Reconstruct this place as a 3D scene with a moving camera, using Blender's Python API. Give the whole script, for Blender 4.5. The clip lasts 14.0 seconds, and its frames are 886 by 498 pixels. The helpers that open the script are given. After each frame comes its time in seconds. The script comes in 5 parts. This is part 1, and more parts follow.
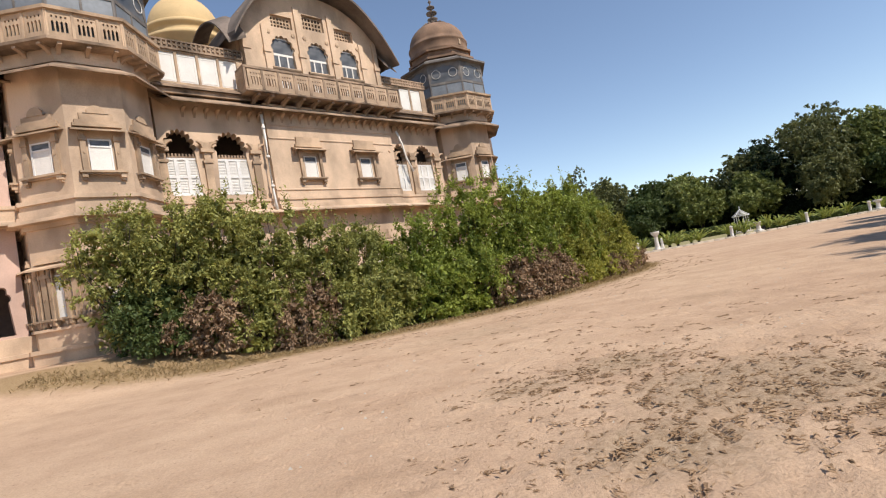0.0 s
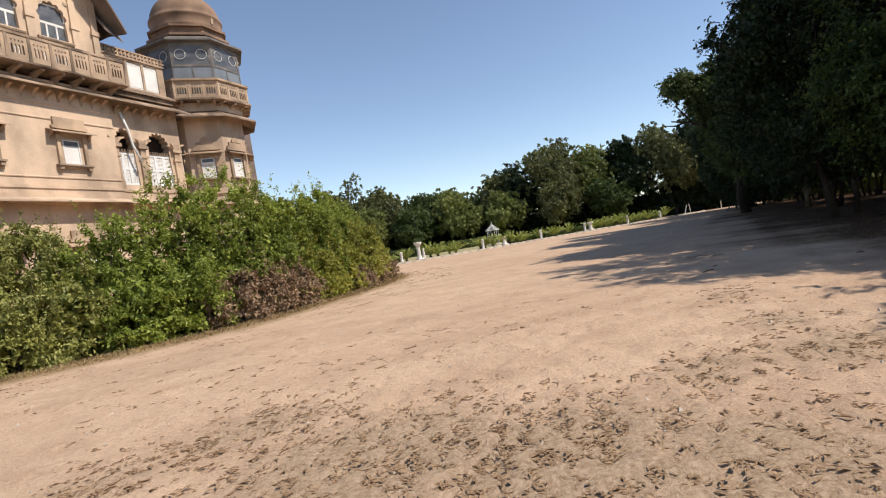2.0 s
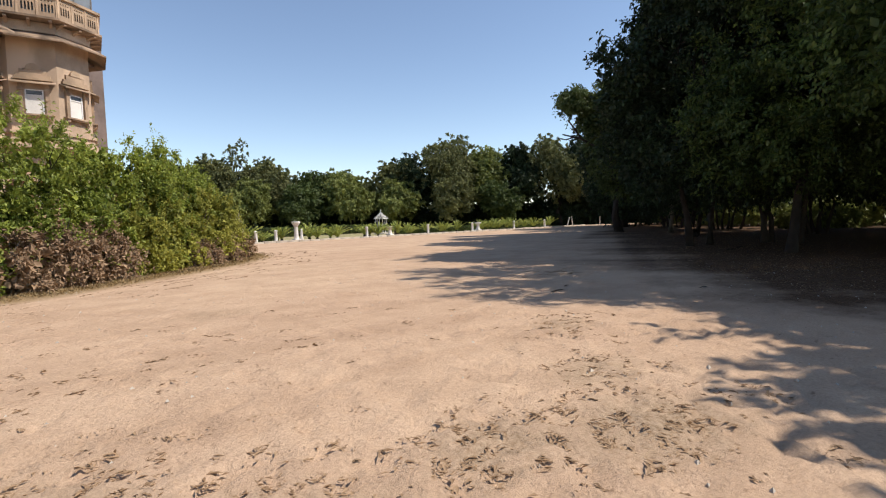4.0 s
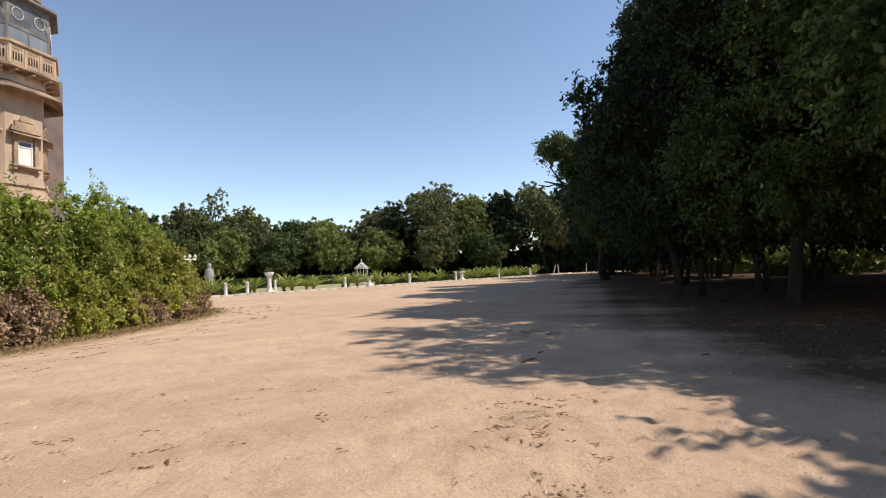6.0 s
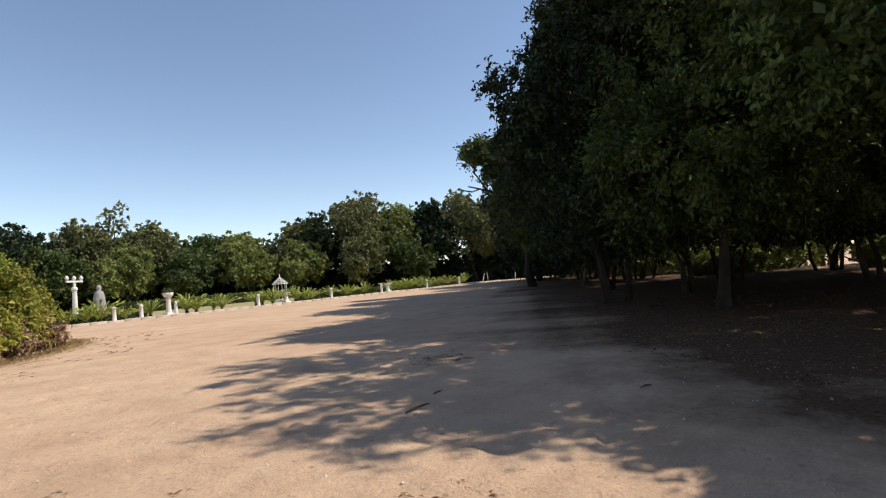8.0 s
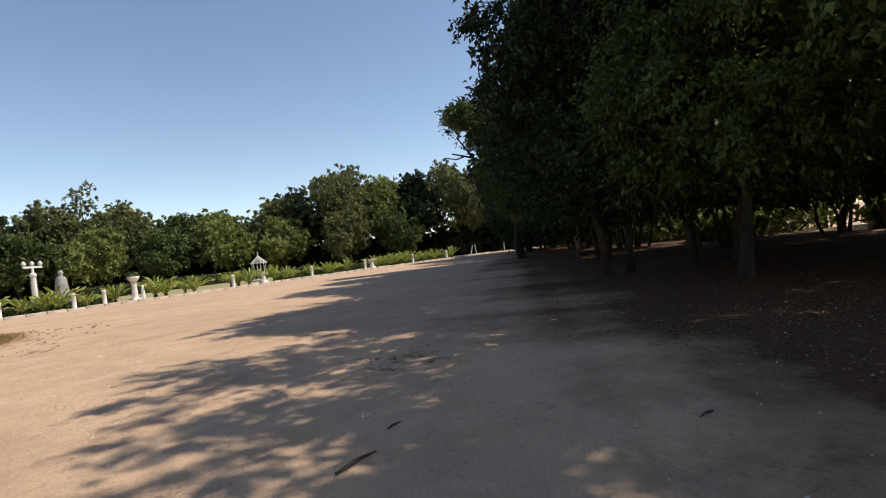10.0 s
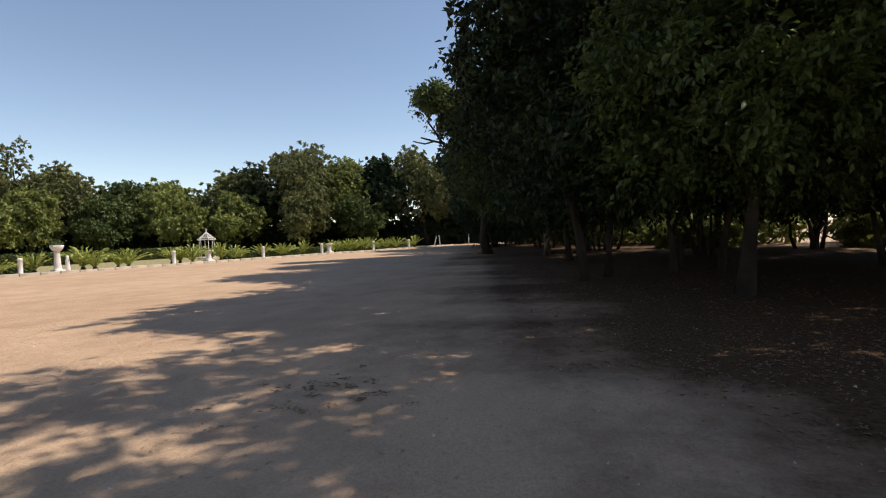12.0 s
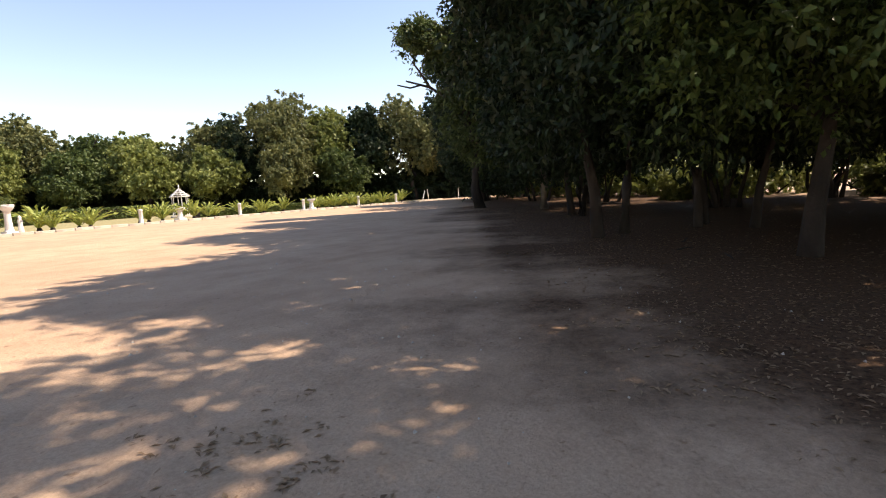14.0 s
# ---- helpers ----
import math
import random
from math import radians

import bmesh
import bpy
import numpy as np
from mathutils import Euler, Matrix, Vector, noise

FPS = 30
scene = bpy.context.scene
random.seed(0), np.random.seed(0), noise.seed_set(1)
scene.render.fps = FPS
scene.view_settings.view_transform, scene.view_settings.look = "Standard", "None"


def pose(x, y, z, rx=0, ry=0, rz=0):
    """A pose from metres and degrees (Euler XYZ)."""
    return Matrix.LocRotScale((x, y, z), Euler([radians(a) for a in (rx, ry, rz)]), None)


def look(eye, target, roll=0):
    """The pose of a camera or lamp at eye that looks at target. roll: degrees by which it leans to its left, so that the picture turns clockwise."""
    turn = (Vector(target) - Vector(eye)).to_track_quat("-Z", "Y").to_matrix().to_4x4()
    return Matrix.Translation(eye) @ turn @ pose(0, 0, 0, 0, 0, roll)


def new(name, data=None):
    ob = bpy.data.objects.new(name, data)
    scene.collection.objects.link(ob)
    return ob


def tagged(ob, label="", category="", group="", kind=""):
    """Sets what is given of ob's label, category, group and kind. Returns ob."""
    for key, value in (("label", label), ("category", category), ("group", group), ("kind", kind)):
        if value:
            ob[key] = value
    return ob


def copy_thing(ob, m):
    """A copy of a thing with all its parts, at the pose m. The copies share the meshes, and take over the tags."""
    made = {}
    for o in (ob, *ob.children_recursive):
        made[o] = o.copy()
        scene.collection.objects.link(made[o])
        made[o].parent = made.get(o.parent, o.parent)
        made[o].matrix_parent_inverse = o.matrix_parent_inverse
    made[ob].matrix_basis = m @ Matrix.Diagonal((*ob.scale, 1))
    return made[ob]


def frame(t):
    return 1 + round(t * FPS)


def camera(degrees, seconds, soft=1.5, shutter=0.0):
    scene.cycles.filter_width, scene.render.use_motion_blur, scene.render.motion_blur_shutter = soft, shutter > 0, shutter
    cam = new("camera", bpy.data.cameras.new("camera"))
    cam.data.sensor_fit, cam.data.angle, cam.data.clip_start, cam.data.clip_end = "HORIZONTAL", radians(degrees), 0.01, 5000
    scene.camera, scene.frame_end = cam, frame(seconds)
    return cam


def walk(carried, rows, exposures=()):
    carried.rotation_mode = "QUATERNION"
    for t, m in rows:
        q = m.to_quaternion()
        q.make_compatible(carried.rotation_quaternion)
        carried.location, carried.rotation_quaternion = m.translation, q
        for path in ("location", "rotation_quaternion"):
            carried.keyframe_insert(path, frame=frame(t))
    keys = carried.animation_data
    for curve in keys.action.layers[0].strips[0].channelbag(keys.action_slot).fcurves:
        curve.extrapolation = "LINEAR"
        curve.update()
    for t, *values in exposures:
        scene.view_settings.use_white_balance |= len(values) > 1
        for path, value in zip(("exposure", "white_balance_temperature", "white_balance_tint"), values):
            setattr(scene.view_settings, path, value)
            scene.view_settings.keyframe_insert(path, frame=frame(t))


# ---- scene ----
# ---------- camera ----------
cam = camera(80.9, 14.0, soft=1.15)
PATH = [
    (0, (-0.801, 0.045, 1.494), (-0.661, 2.038, 1.584), -10.2),
    (0.5, (-0.315, 0.343, 1.51), (0.192, 2.276, 1.56), -12.8),
    (1, (0.121, 0.554, 1.504), (0.738, 2.455, 1.436), -10.1),
    (1.5, (0.564, 0.782, 1.519), (1.335, 2.626, 1.437), -6.3),
    (2, (1.109, 0.905, 1.536), (2.024, 2.683, 1.504), -8.9),
    (2.5, (1.624, 1.116, 1.532), (2.745, 2.772, 1.49), -4.5),
    (3, (2.126, 1.303, 1.592), (3.378, 2.86, 1.514), -7.5),
    (3.5, (2.63, 1.523, 1.57), (3.85, 3.103, 1.441), -5.4),
    (4, (3.045, 1.66, 1.489), (4.288, 3.224, 1.376), -1.9),
    (6.5, (5.191, 2.836, 1.582), (6.511, 4.331, 1.731), -2.4),
    (7, (5.746, 3.053, 1.574), (7.213, 4.405, 1.705), -5.5),
    (9.3, (8.142, 4.633, 1.531), (9.600, 6.000, 1.578), -3.4),
    (9.5, (8.313, 4.739, 1.506), (9.844, 6.025, 1.483), -6.7),
    (10, (8.738, 5.028, 1.561), (10.230, 6.359, 1.550), -6.1),
    (10.5, (9.172, 5.320, 1.566), (10.701, 6.609, 1.541), -4.1),
    (11, (9.563, 5.601, 1.550), (11.089, 6.893, 1.584), -5.0),
    (11.5, (10.014, 5.944, 1.546), (11.535, 7.242, 1.540), -4.2),
    (12, (10.464, 6.328, 1.549), (12.043, 7.555, 1.490), -2.2),
    (12.5, (10.935, 6.667, 1.559), (12.463, 7.957, 1.552), -2.1),
    (13, (11.362, 7.051, 1.541), (12.905, 8.322, 1.523), -1.5),
    (13.5, (11.824, 7.384, 1.500), (13.419, 8.583, 1.363), -4.1),
    (14, (12.311, 7.790, 1.479), (13.900, 8.981, 1.244), -2.9),
]
walk(cam, [(t, look(eye, target, roll)) for t, eye, target, roll in PATH], exposures=[(0.0, 0.12, 6950, 12), (4.0, 0.20, 6950, 12), (6.5, 0.23, 7000, 12), (9.5, 0.13, 7200, 12), (12.5, 0.11, 7500, 14), (13.2, 0.53, 7700, 16), (14.0, 0.92, 7900, 18)])

# ---------- light ----------
SUN_AZ = (0.74, -0.67)          # the way to the sun on the plan
SUN_EL = radians(50)
world = bpy.data.worlds.new("world")
scene.world = world
world.use_nodes = True
sky = world.node_tree.nodes.new("ShaderNodeTexSky")
sky.sky_type, sky.sun_disc = "NISHITA", False
sky.sun_elevation = SUN_EL
sky.sun_rotation = math.atan2(SUN_AZ[0], SUN_AZ[1])
sky.air_density, sky.dust_density, sky.ozone_density = 0.85, 0.0, 1.1
bg = world.node_tree.nodes["Background"]
world.node_tree.links.new(sky.outputs["Color"], bg.inputs["Color"])
bg.inputs["Strength"].default_value = 0.16
sun = new("sun", bpy.data.lights.new("sun", "SUN"))
sun.data.energy, sun.data.angle, sun.data.color = 4.7, radians(0.53), (1.0, 0.955, 0.89)
sun.matrix_world = look((SUN_AZ[0] * 60, SUN_AZ[1] * 60, 60 * math.tan(SUN_EL)), (0, 0, 0))


# ---------- materials ----------
def material(name, base, rough=0.85, dark=0.6, scale=1.5, grain=14.0, bump=0.25, metal=0.0, tint=None, spread=0.5, streak=0.0, island=0.0):
    """A worn surface: the base colour, a darker or tinted stain at a large scale, grain at a small one, and relief."""
    m = bpy.data.materials.new(name)
    m.use_nodes = True
    n, l = m.node_tree.nodes, m.node_tree.links
    p = n["Principled BSDF"]
    p.inputs["Roughness"].default_value, p.inputs["Metallic"].default_value = rough, metal
    co = n.new("ShaderNodeTexCoord")
    mp = n.new("ShaderNodeMapping")
    mp.inputs["Scale"].default_value = (1, 1, 1.0 - 0.8 * streak)
    l.new(co.outputs["Object"], mp.inputs["Vector"])
    big, small = n.new("ShaderNodeTexNoise"), n.new("ShaderNodeTexNoise")
    big.inputs["Scale"].default_value, big.inputs["Detail"].default_value = scale, 6
    small.inputs["Scale"].default_value, small.inputs["Detail"].default_value = grain, 5
    l.new(mp.outputs["Vector"], big.inputs["Vector"])
    l.new(co.outputs["Object"], small.inputs["Vector"])
    ramp = n.new("ShaderNodeValToRGB")
    ramp.color_ramp.elements[0].position, ramp.color_ramp.elements[1].position = 0.38, 0.38 + spread * 0.5
    stain = tint or tuple(c * dark for c in base)
    ramp.color_ramp.elements[0].color, ramp.color_ramp.elements[1].color = (*stain, 1), (*base, 1)
    l.new(big.outputs["Fac"], ramp.inputs["Fac"])
    mix = n.new("ShaderNodeMix")
    mix.data_type, mix.blend_type = "RGBA", "MULTIPLY"
    mix.inputs["Factor"].default_value = 0.5
    gr = n.new("ShaderNodeValToRGB")
    gr.color_ramp.elements[0].position, gr.color_ramp.elements[1].position = 0.3, 0.62
    gr.color_ramp.elements[0].color, gr.color_ramp.elements[1].color = (0.74, 0.72, 0.70, 1), (1.05, 1.04, 1.02, 1)
    l.new(small.outputs["Fac"], gr.inputs["Fac"])
    l.new(ramp.outputs["Color"], mix.inputs["A"])
    l.new(gr.outputs["Color"], mix.inputs["B"])
    out = mix.outputs["Result"]
    if island:
        info, hsv = n.new("ShaderNodeObjectInfo"), n.new("ShaderNodeHueSaturation")
        mr = n.new("ShaderNodeMapRange")
        mr.inputs["To Min"].default_value, mr.inputs["To Max"].default_value = 1 - island, 1 + island
        l.new(info.outputs["Random"], mr.inputs["Value"])
        l.new(mr.outputs["Result"], hsv.inputs["Value"])
        l.new(out, hsv.inputs["Color"])
        out = hsv.outputs["Color"]
    l.new(out, p.inputs["Base Color"])
    b = n.new("ShaderNodeBump")
    b.inputs["Strength"].default_value, b.inputs["Distance"].default_value = bump, 0.02
    l.new(small.outputs["Fac"], b.inputs["Height"])
    l.new(b.outputs["Normal"], p.inputs["Normal"])
    return m


def leaf_material(name, low, high, rough=0.5, through_share=0.3, scale=0.6):
    """Leaves: each takes its own shade between two greens, patches differ, and some light passes through."""
    m = bpy.data.materials.new(name)
    m.use_nodes = True
    n, l = m.node_tree.nodes, m.node_tree.links
    p, outp = n["Principled BSDF"], n["Material Output"]
    geo, co, noi = n.new("ShaderNodeNewGeometry"), n.new("ShaderNodeTexCoord"), n.new("ShaderNodeTexNoise")
    noi.inputs["Scale"].default_value, noi.inputs["Detail"].default_value = scale, 3
    l.new(co.outputs["Object"], noi.inputs["Vector"])
    add = n.new("ShaderNodeMath")
    add.operation = "MULTIPLY_ADD"
    add.inputs[1].default_value = 0.55
    l.new(geo.outputs["Random Per Island"], add.inputs[0])
    sh = n.new("ShaderNodeMath")
    sh.operation = "MULTIPLY_ADD"
    sh.inputs[1].default_value, sh.inputs[2].default_value = 1.6, -0.55
    l.new(noi.outputs["Fac"], sh.inputs[0])
    l.new(sh.outputs[0], add.inputs[2])
    ramp = n.new("ShaderNodeValToRGB")
    ramp.color_ramp.elements[0].color, ramp.color_ramp.elements[1].color = (*low, 1), (*high, 1)
    l.new(add.outputs[0], ramp.inputs["Fac"])
    l.new(ramp.outputs["Color"], p.inputs["Base Color"])
    p.inputs["Roughness"].default_value = rough
    p.inputs["Specular IOR Level"].default_value = 0.35
    tr = n.new("ShaderNodeBsdfTranslucent")
    l.new(ramp.outputs["Color"], tr.inputs["Color"])
    mx = n.new("ShaderNodeMixShader")
    mx.inputs["Fac"].default_value = through_share
    l.new(p.outputs["BSDF"], mx.inputs[1])
    l.new(tr.outputs["BSDF"], mx.inputs[2])
    l.new(mx.outputs["Shader"], outp.inputs["Surface"])
    return m


SANDSTONE = material("sandstone", (0.65, 0.475, 0.335), 0.9, 0.62, 0.7, 30, 0.35, spread=0.45, streak=0.6)
STONE_TRIM = material("sandstone_trim", (0.56, 0.40, 0.27), 0.9, 0.5, 0.9, 36, 0.35, island=0.10)
STONE_DARK = material("weathered_sandstone", (0.43, 0.30, 0.205), 0.92, 0.26, 0.9, 26, 0.4, streak=0.5, island=0.12)
STONE_PINK = material("pink_sandstone", (0.62, 0.43, 0.35), 0.9, 0.75, 0.8, 30, 0.2)
STONE_ROOF = material("grey_roof_stone", (0.21, 0.165, 0.135), 0.92, 0.5, 0.9, 8, 0.35, streak=0.5)
DOME_PLASTER = material("ochre_plaster", (0.66, 0.47, 0.24), 0.85, 0.8, 0.5, 30, 0.15)
DOME_BROWN = material("brown_dome_stone", (0.27, 0.165, 0.105), 0.9, 0.5, 0.7, 28, 0.3, streak=0.5)
WHITE_PAINT = material("white_paint", (0.78, 0.76, 0.73), 0.55, 0.85, 1.2, 18, 0.08)
WHITE_OLD = material("old_whitewash", (0.76, 0.73, 0.68), 0.75, 0.90, 1.2, 30, 0.15)
TIMBER_GREY = material("grey_timber", (0.20, 0.18, 0.165), 0.8, 0.6, 1.5, 16, 0.2)
PANEL_GREY = material("dusty_gallery_panel", (0.20, 0.22, 0.24), 0.35, 0.7, 0.8, 6, 0.05)
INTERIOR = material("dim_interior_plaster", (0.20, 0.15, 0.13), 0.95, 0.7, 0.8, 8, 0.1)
BARK = material("bark", (0.055, 0.042, 0.033), 0.95, 0.45, 2.5, 16, 1.0, streak=0.7)
BARK_PALE = material("pale_bark", (0.32, 0.28, 0.23), 0.95, 0.5, 2.0, 14, 0.6, streak=0.7)
STICK_WOOD = material("dead_wood", (0.06, 0.045, 0.035), 0.95, 0.6, 3.0, 20, 0.6)
KERB_STONE = material("kerb_stone", (0.62, 0.55, 0.46), 0.9, 0.7, 2.0, 14, 0.2, island=0.1)
STATUE_STONE = material("grey_statue_stone", (0.36, 0.36, 0.35), 0.85, 0.65, 1.8, 14, 0.2)
GLASS = bpy.data.materials.new("old_window_glass")
GLASS.use_nodes = True
g = GLASS.node_tree.nodes["Principled BSDF"]
g.inputs["Base Color"].default_value = (0.16, 0.19, 0.22, 1)
g.inputs["Roughness"].default_value, g.inputs["Metallic"].default_value = 0.32, 0.0
gn = GLASS.node_tree.nodes.new("ShaderNodeTexNoise")
gn.inputs["Scale"].default_value = 1.3
gr_ = GLASS.node_tree.nodes.new("ShaderNodeValToRGB")
gr_.color_ramp.elements[0].color, gr_.color_ramp.elements[1].color = (0.05, 0.055, 0.06, 1), (0.17, 0.17, 0.17, 1)
gr_.color_ramp.elements[0].position, gr_.color_ramp.elements[1].position = 0.35, 0.7
GLASS.node_tree.links.new(gn.outputs["Fac"], gr_.inputs["Fac"])
GLASS.node_tree.links.new(gr_.outputs["Color"], g.inputs["Base Color"])

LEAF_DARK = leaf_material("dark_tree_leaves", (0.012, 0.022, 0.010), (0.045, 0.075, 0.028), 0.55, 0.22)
LEAF_MID = leaf_material("tree_leaves", (0.034, 0.058, 0.017), (0.14, 0.185, 0.055), 0.55, 0.28)
LEAF_NEAR = leaf_material("glossy_tree_leaves", (0.024, 0.042, 0.013), (0.15, 0.215, 0.055), 0.42, 0.42)
LEAF_LIGHT = leaf_material("pale_tree_leaves", (0.095, 0.125, 0.03), (0.32, 0.35, 0.105), 0.55, 0.3)
LEAF_OLIVE = leaf_material("olive_tree_leaves", (0.08, 0.095, 0.036), (0.26, 0.265, 0.105), 0.6, 0.25)
LEAF_SHRUB = leaf_material("shrub_leaves", (0.13, 0.15, 0.04), (0.48, 0.47, 0.14), 0.5, 0.36, 0.5)
LEAF_FRESH = leaf_material("fresh_shrub_leaves", (0.09, 0.135, 0.022), (0.44, 0.50, 0.10), 0.5, 0.4, 0.5)
LEAF_YELLOW = leaf_material("yellowing_shrub_leaves", (0.14, 0.155, 0.028), (0.48, 0.46, 0.09), 0.6, 0.36, 0.6)
LEAF_DRY = leaf_material("dry_brown_leaves", (0.13, 0.08, 0.048), (0.42, 0.285, 0.175), 0.8, 0.15, 0.8)
LEAF_PALM = leaf_material("sago_fronds", (0.20, 0.26, 0.05), (0.46, 0.50, 0.14), 0.45, 0.25, 1.0)
GRASS_DRY = leaf_material("dry_grass", (0.25, 0.17, 0.08), (0.42, 0.31, 0.16), 0.85, 0.2, 0.8)
LITTER = leaf_material("fallen_leaves", (0.20, 0.12, 0.065), (0.40, 0.27, 0.16), 0.85, 0.1, 0.8)


# ---------- building blocks ----------
def box(bm, x0, x1, y0, y1, z0, z1):
    v = [bm.verts.new((x, y, z)) for z in (z0, z1) for x, y in ((x0, y0), (x1, y0), (x1, y1), (x0, y1))]
    for f in ((3, 2, 1, 0), (4, 5, 6, 7), (0, 1, 5, 4), (1, 2, 6, 5), (2, 3, 7, 6), (3, 0, 4, 7)):
        bm.faces.new([v[i] for i in f])
    return v


def prism(bm, pts, z0, z1, grow=1.0):
    """An upright prism over plan points; its top is grown about the middle."""
    cx, cy = sum(p[0] for p in pts) / len(pts), sum(p[1] for p in pts) / len(pts)
    lo = [bm.verts.new((x, y, z0)) for x, y in pts]
    hi = [bm.verts.new((cx + (x - cx) * grow, cy + (y - cy) * grow, z1)) for x, y in pts]
    k = len(pts)
    for i in range(k):
        bm.faces.new((lo[i], lo[(i + 1) % k], hi[(i + 1) % k], hi[i]))
    bm.faces.new(lo[::-1])
    bm.faces.new(hi)


def lathe(bm, profile, sides=20, cx=0.0, cy=0.0, turn=0.0):
    """A turned solid from (radius, z) pairs, bottom to top."""
    rings = []
    for r, z in profile:
        rings.append([bm.verts.new((cx + r * math.cos(turn + 2 * math.pi * i / sides), cy + r * math.sin(turn + 2 * math.pi * i / sides), z)) for i in range(sides)])
    for a, b in zip(rings[:-1], rings[1:]):
        for i in range(sides):
            bm.faces.new((a[i], a[(i + 1) % sides], b[(i + 1) % sides], b[i]))
    bm.faces.new(rings[0][::-1])
    bm.faces.new(rings[-1])


def slab(bm, outline, holes, y0, y1):
    """An upright slab in the x-z plane between the depths y0 and y1, with holes right through it."""
    edges = []
    for loop in (outline, *holes):
        vs = [bm.verts.new((x, y0, z)) for x, z in loop]
        edges += [bm.edges.new((vs[i], vs[(i + 1) % len(vs)])) for i in range(len(vs))]
    made = bmesh.ops.triangle_fill(bm, edges=edges, use_beauty=True, use_dissolve=False)
    faces = [f for f in made["geom"] if isinstance(f, bmesh.types.BMFace)]
    ext = bmesh.ops.extrude_face_region(bm, geom=faces)
    bmesh.ops.translate(bm, verts=[v for v in ext["geom"] if isinstance(v, bmesh.types.BMVert)], vec=(0, y1 - y0, 0))
    bmesh.ops.recalc_face_normals(bm, faces=bm.faces)


def tube(bm, pts, radii, sides=7):
    """A tapered round limb along points."""
    rings = []
    for i, (p, r) in enumerate(zip(pts, radii)):
        a, b = Vector(pts[max(i - 1, 0)]), Vector(pts[min(i + 1, len(pts) - 1)])
        q = (b - a).to_track_quat("Z", "Y")
        rings.append([bm.verts.new(Vector(p) + q @ Vector((r * math.cos(2 * math.pi * k / sides), r * math.sin(2 * math.pi * k / sides), 0))) for k in range(sides)])
    for a, b in zip(rings[:-1], rings[1:]):
        for k in range(sides):
            bm.faces.new((a[k], a[(k + 1) % sides], b[(k + 1) % sides], b[k]))
    bm.faces.new(rings[0][::-1])
    bm.faces.new(rings[-1])


def cusped(x0, x1, z0, zs, zt, lobes=7, steps=54):
    """The outline of an opening with a many-cusped arch: sill z0, springing zs, crown zt."""
    cx, rx, rz = (x0 + x1) / 2, (x1 - x0) / 2, zt - zs
    pts = [(x1, z0)]
    for i in range(steps + 1):
        a = math.pi * i / steps
        k = 1 - 0.15 * (1 - abs(math.sin(lobes * a)) ** 0.7)
        pts.append((cx + rx * k * math.cos(a), zs + rz * k * math.sin(a)))
    pts.append((x0, z0))
    return pts


def rect(x0, x1, z0, z1):
    return [(x0, z0), (x1, z0), (x1, z1), (x0, z1)]


def run(bm, u0, u1, profile):
    """A moulding: a closed outline of (y, z) pairs drawn out from u0 to u1."""
    ends = [[bm.verts.new((u, y, z)) for y, z in profile] for u in (u0, u1)]
    k = len(profile)
    for i in range(k):
        bm.faces.new((ends[0][i], ends[0][(i + 1) % k], ends[1][(i + 1) % k], ends[1][i]))
    bm.faces.new(ends[0][::-1])
    bm.faces.new(ends[1])
    bmesh.ops.recalc_face_normals(bm, faces=bm.faces)


def part(name, bm, mat, parent=None, label="", smooth=False, m=None):
    """Links a bmesh as one mesh object under a thing or a part."""
    me = bpy.data.meshes.new(name)
    bm.to_mesh(me)
    bm.free()
    me.materials.append(mat)
    if smooth:
        me.polygons.foreach_set("use_smooth", [True] * len(me.polygons))
    ob = new(name, me)
    if m is not None:
        ob.matrix_basis = m
    if parent is not None:
        ob.parent = parent
    if label:
        tagged(ob, label)
    return ob


def again(ob, parent, m):
    """One more piece on the same mesh."""
    o = new(ob.name.split(".")[0], ob.data)
    o.parent, o.matrix_basis = parent, m
    return o


def thing(name, x, y, z, turn, label, category, group="", kind=""):
    e = new(name)
    e.empty_display_size = 0.2
    e.matrix_basis = pose(x, y, z, 0, 0, turn)
    return tagged(e, label, category, group, kind)


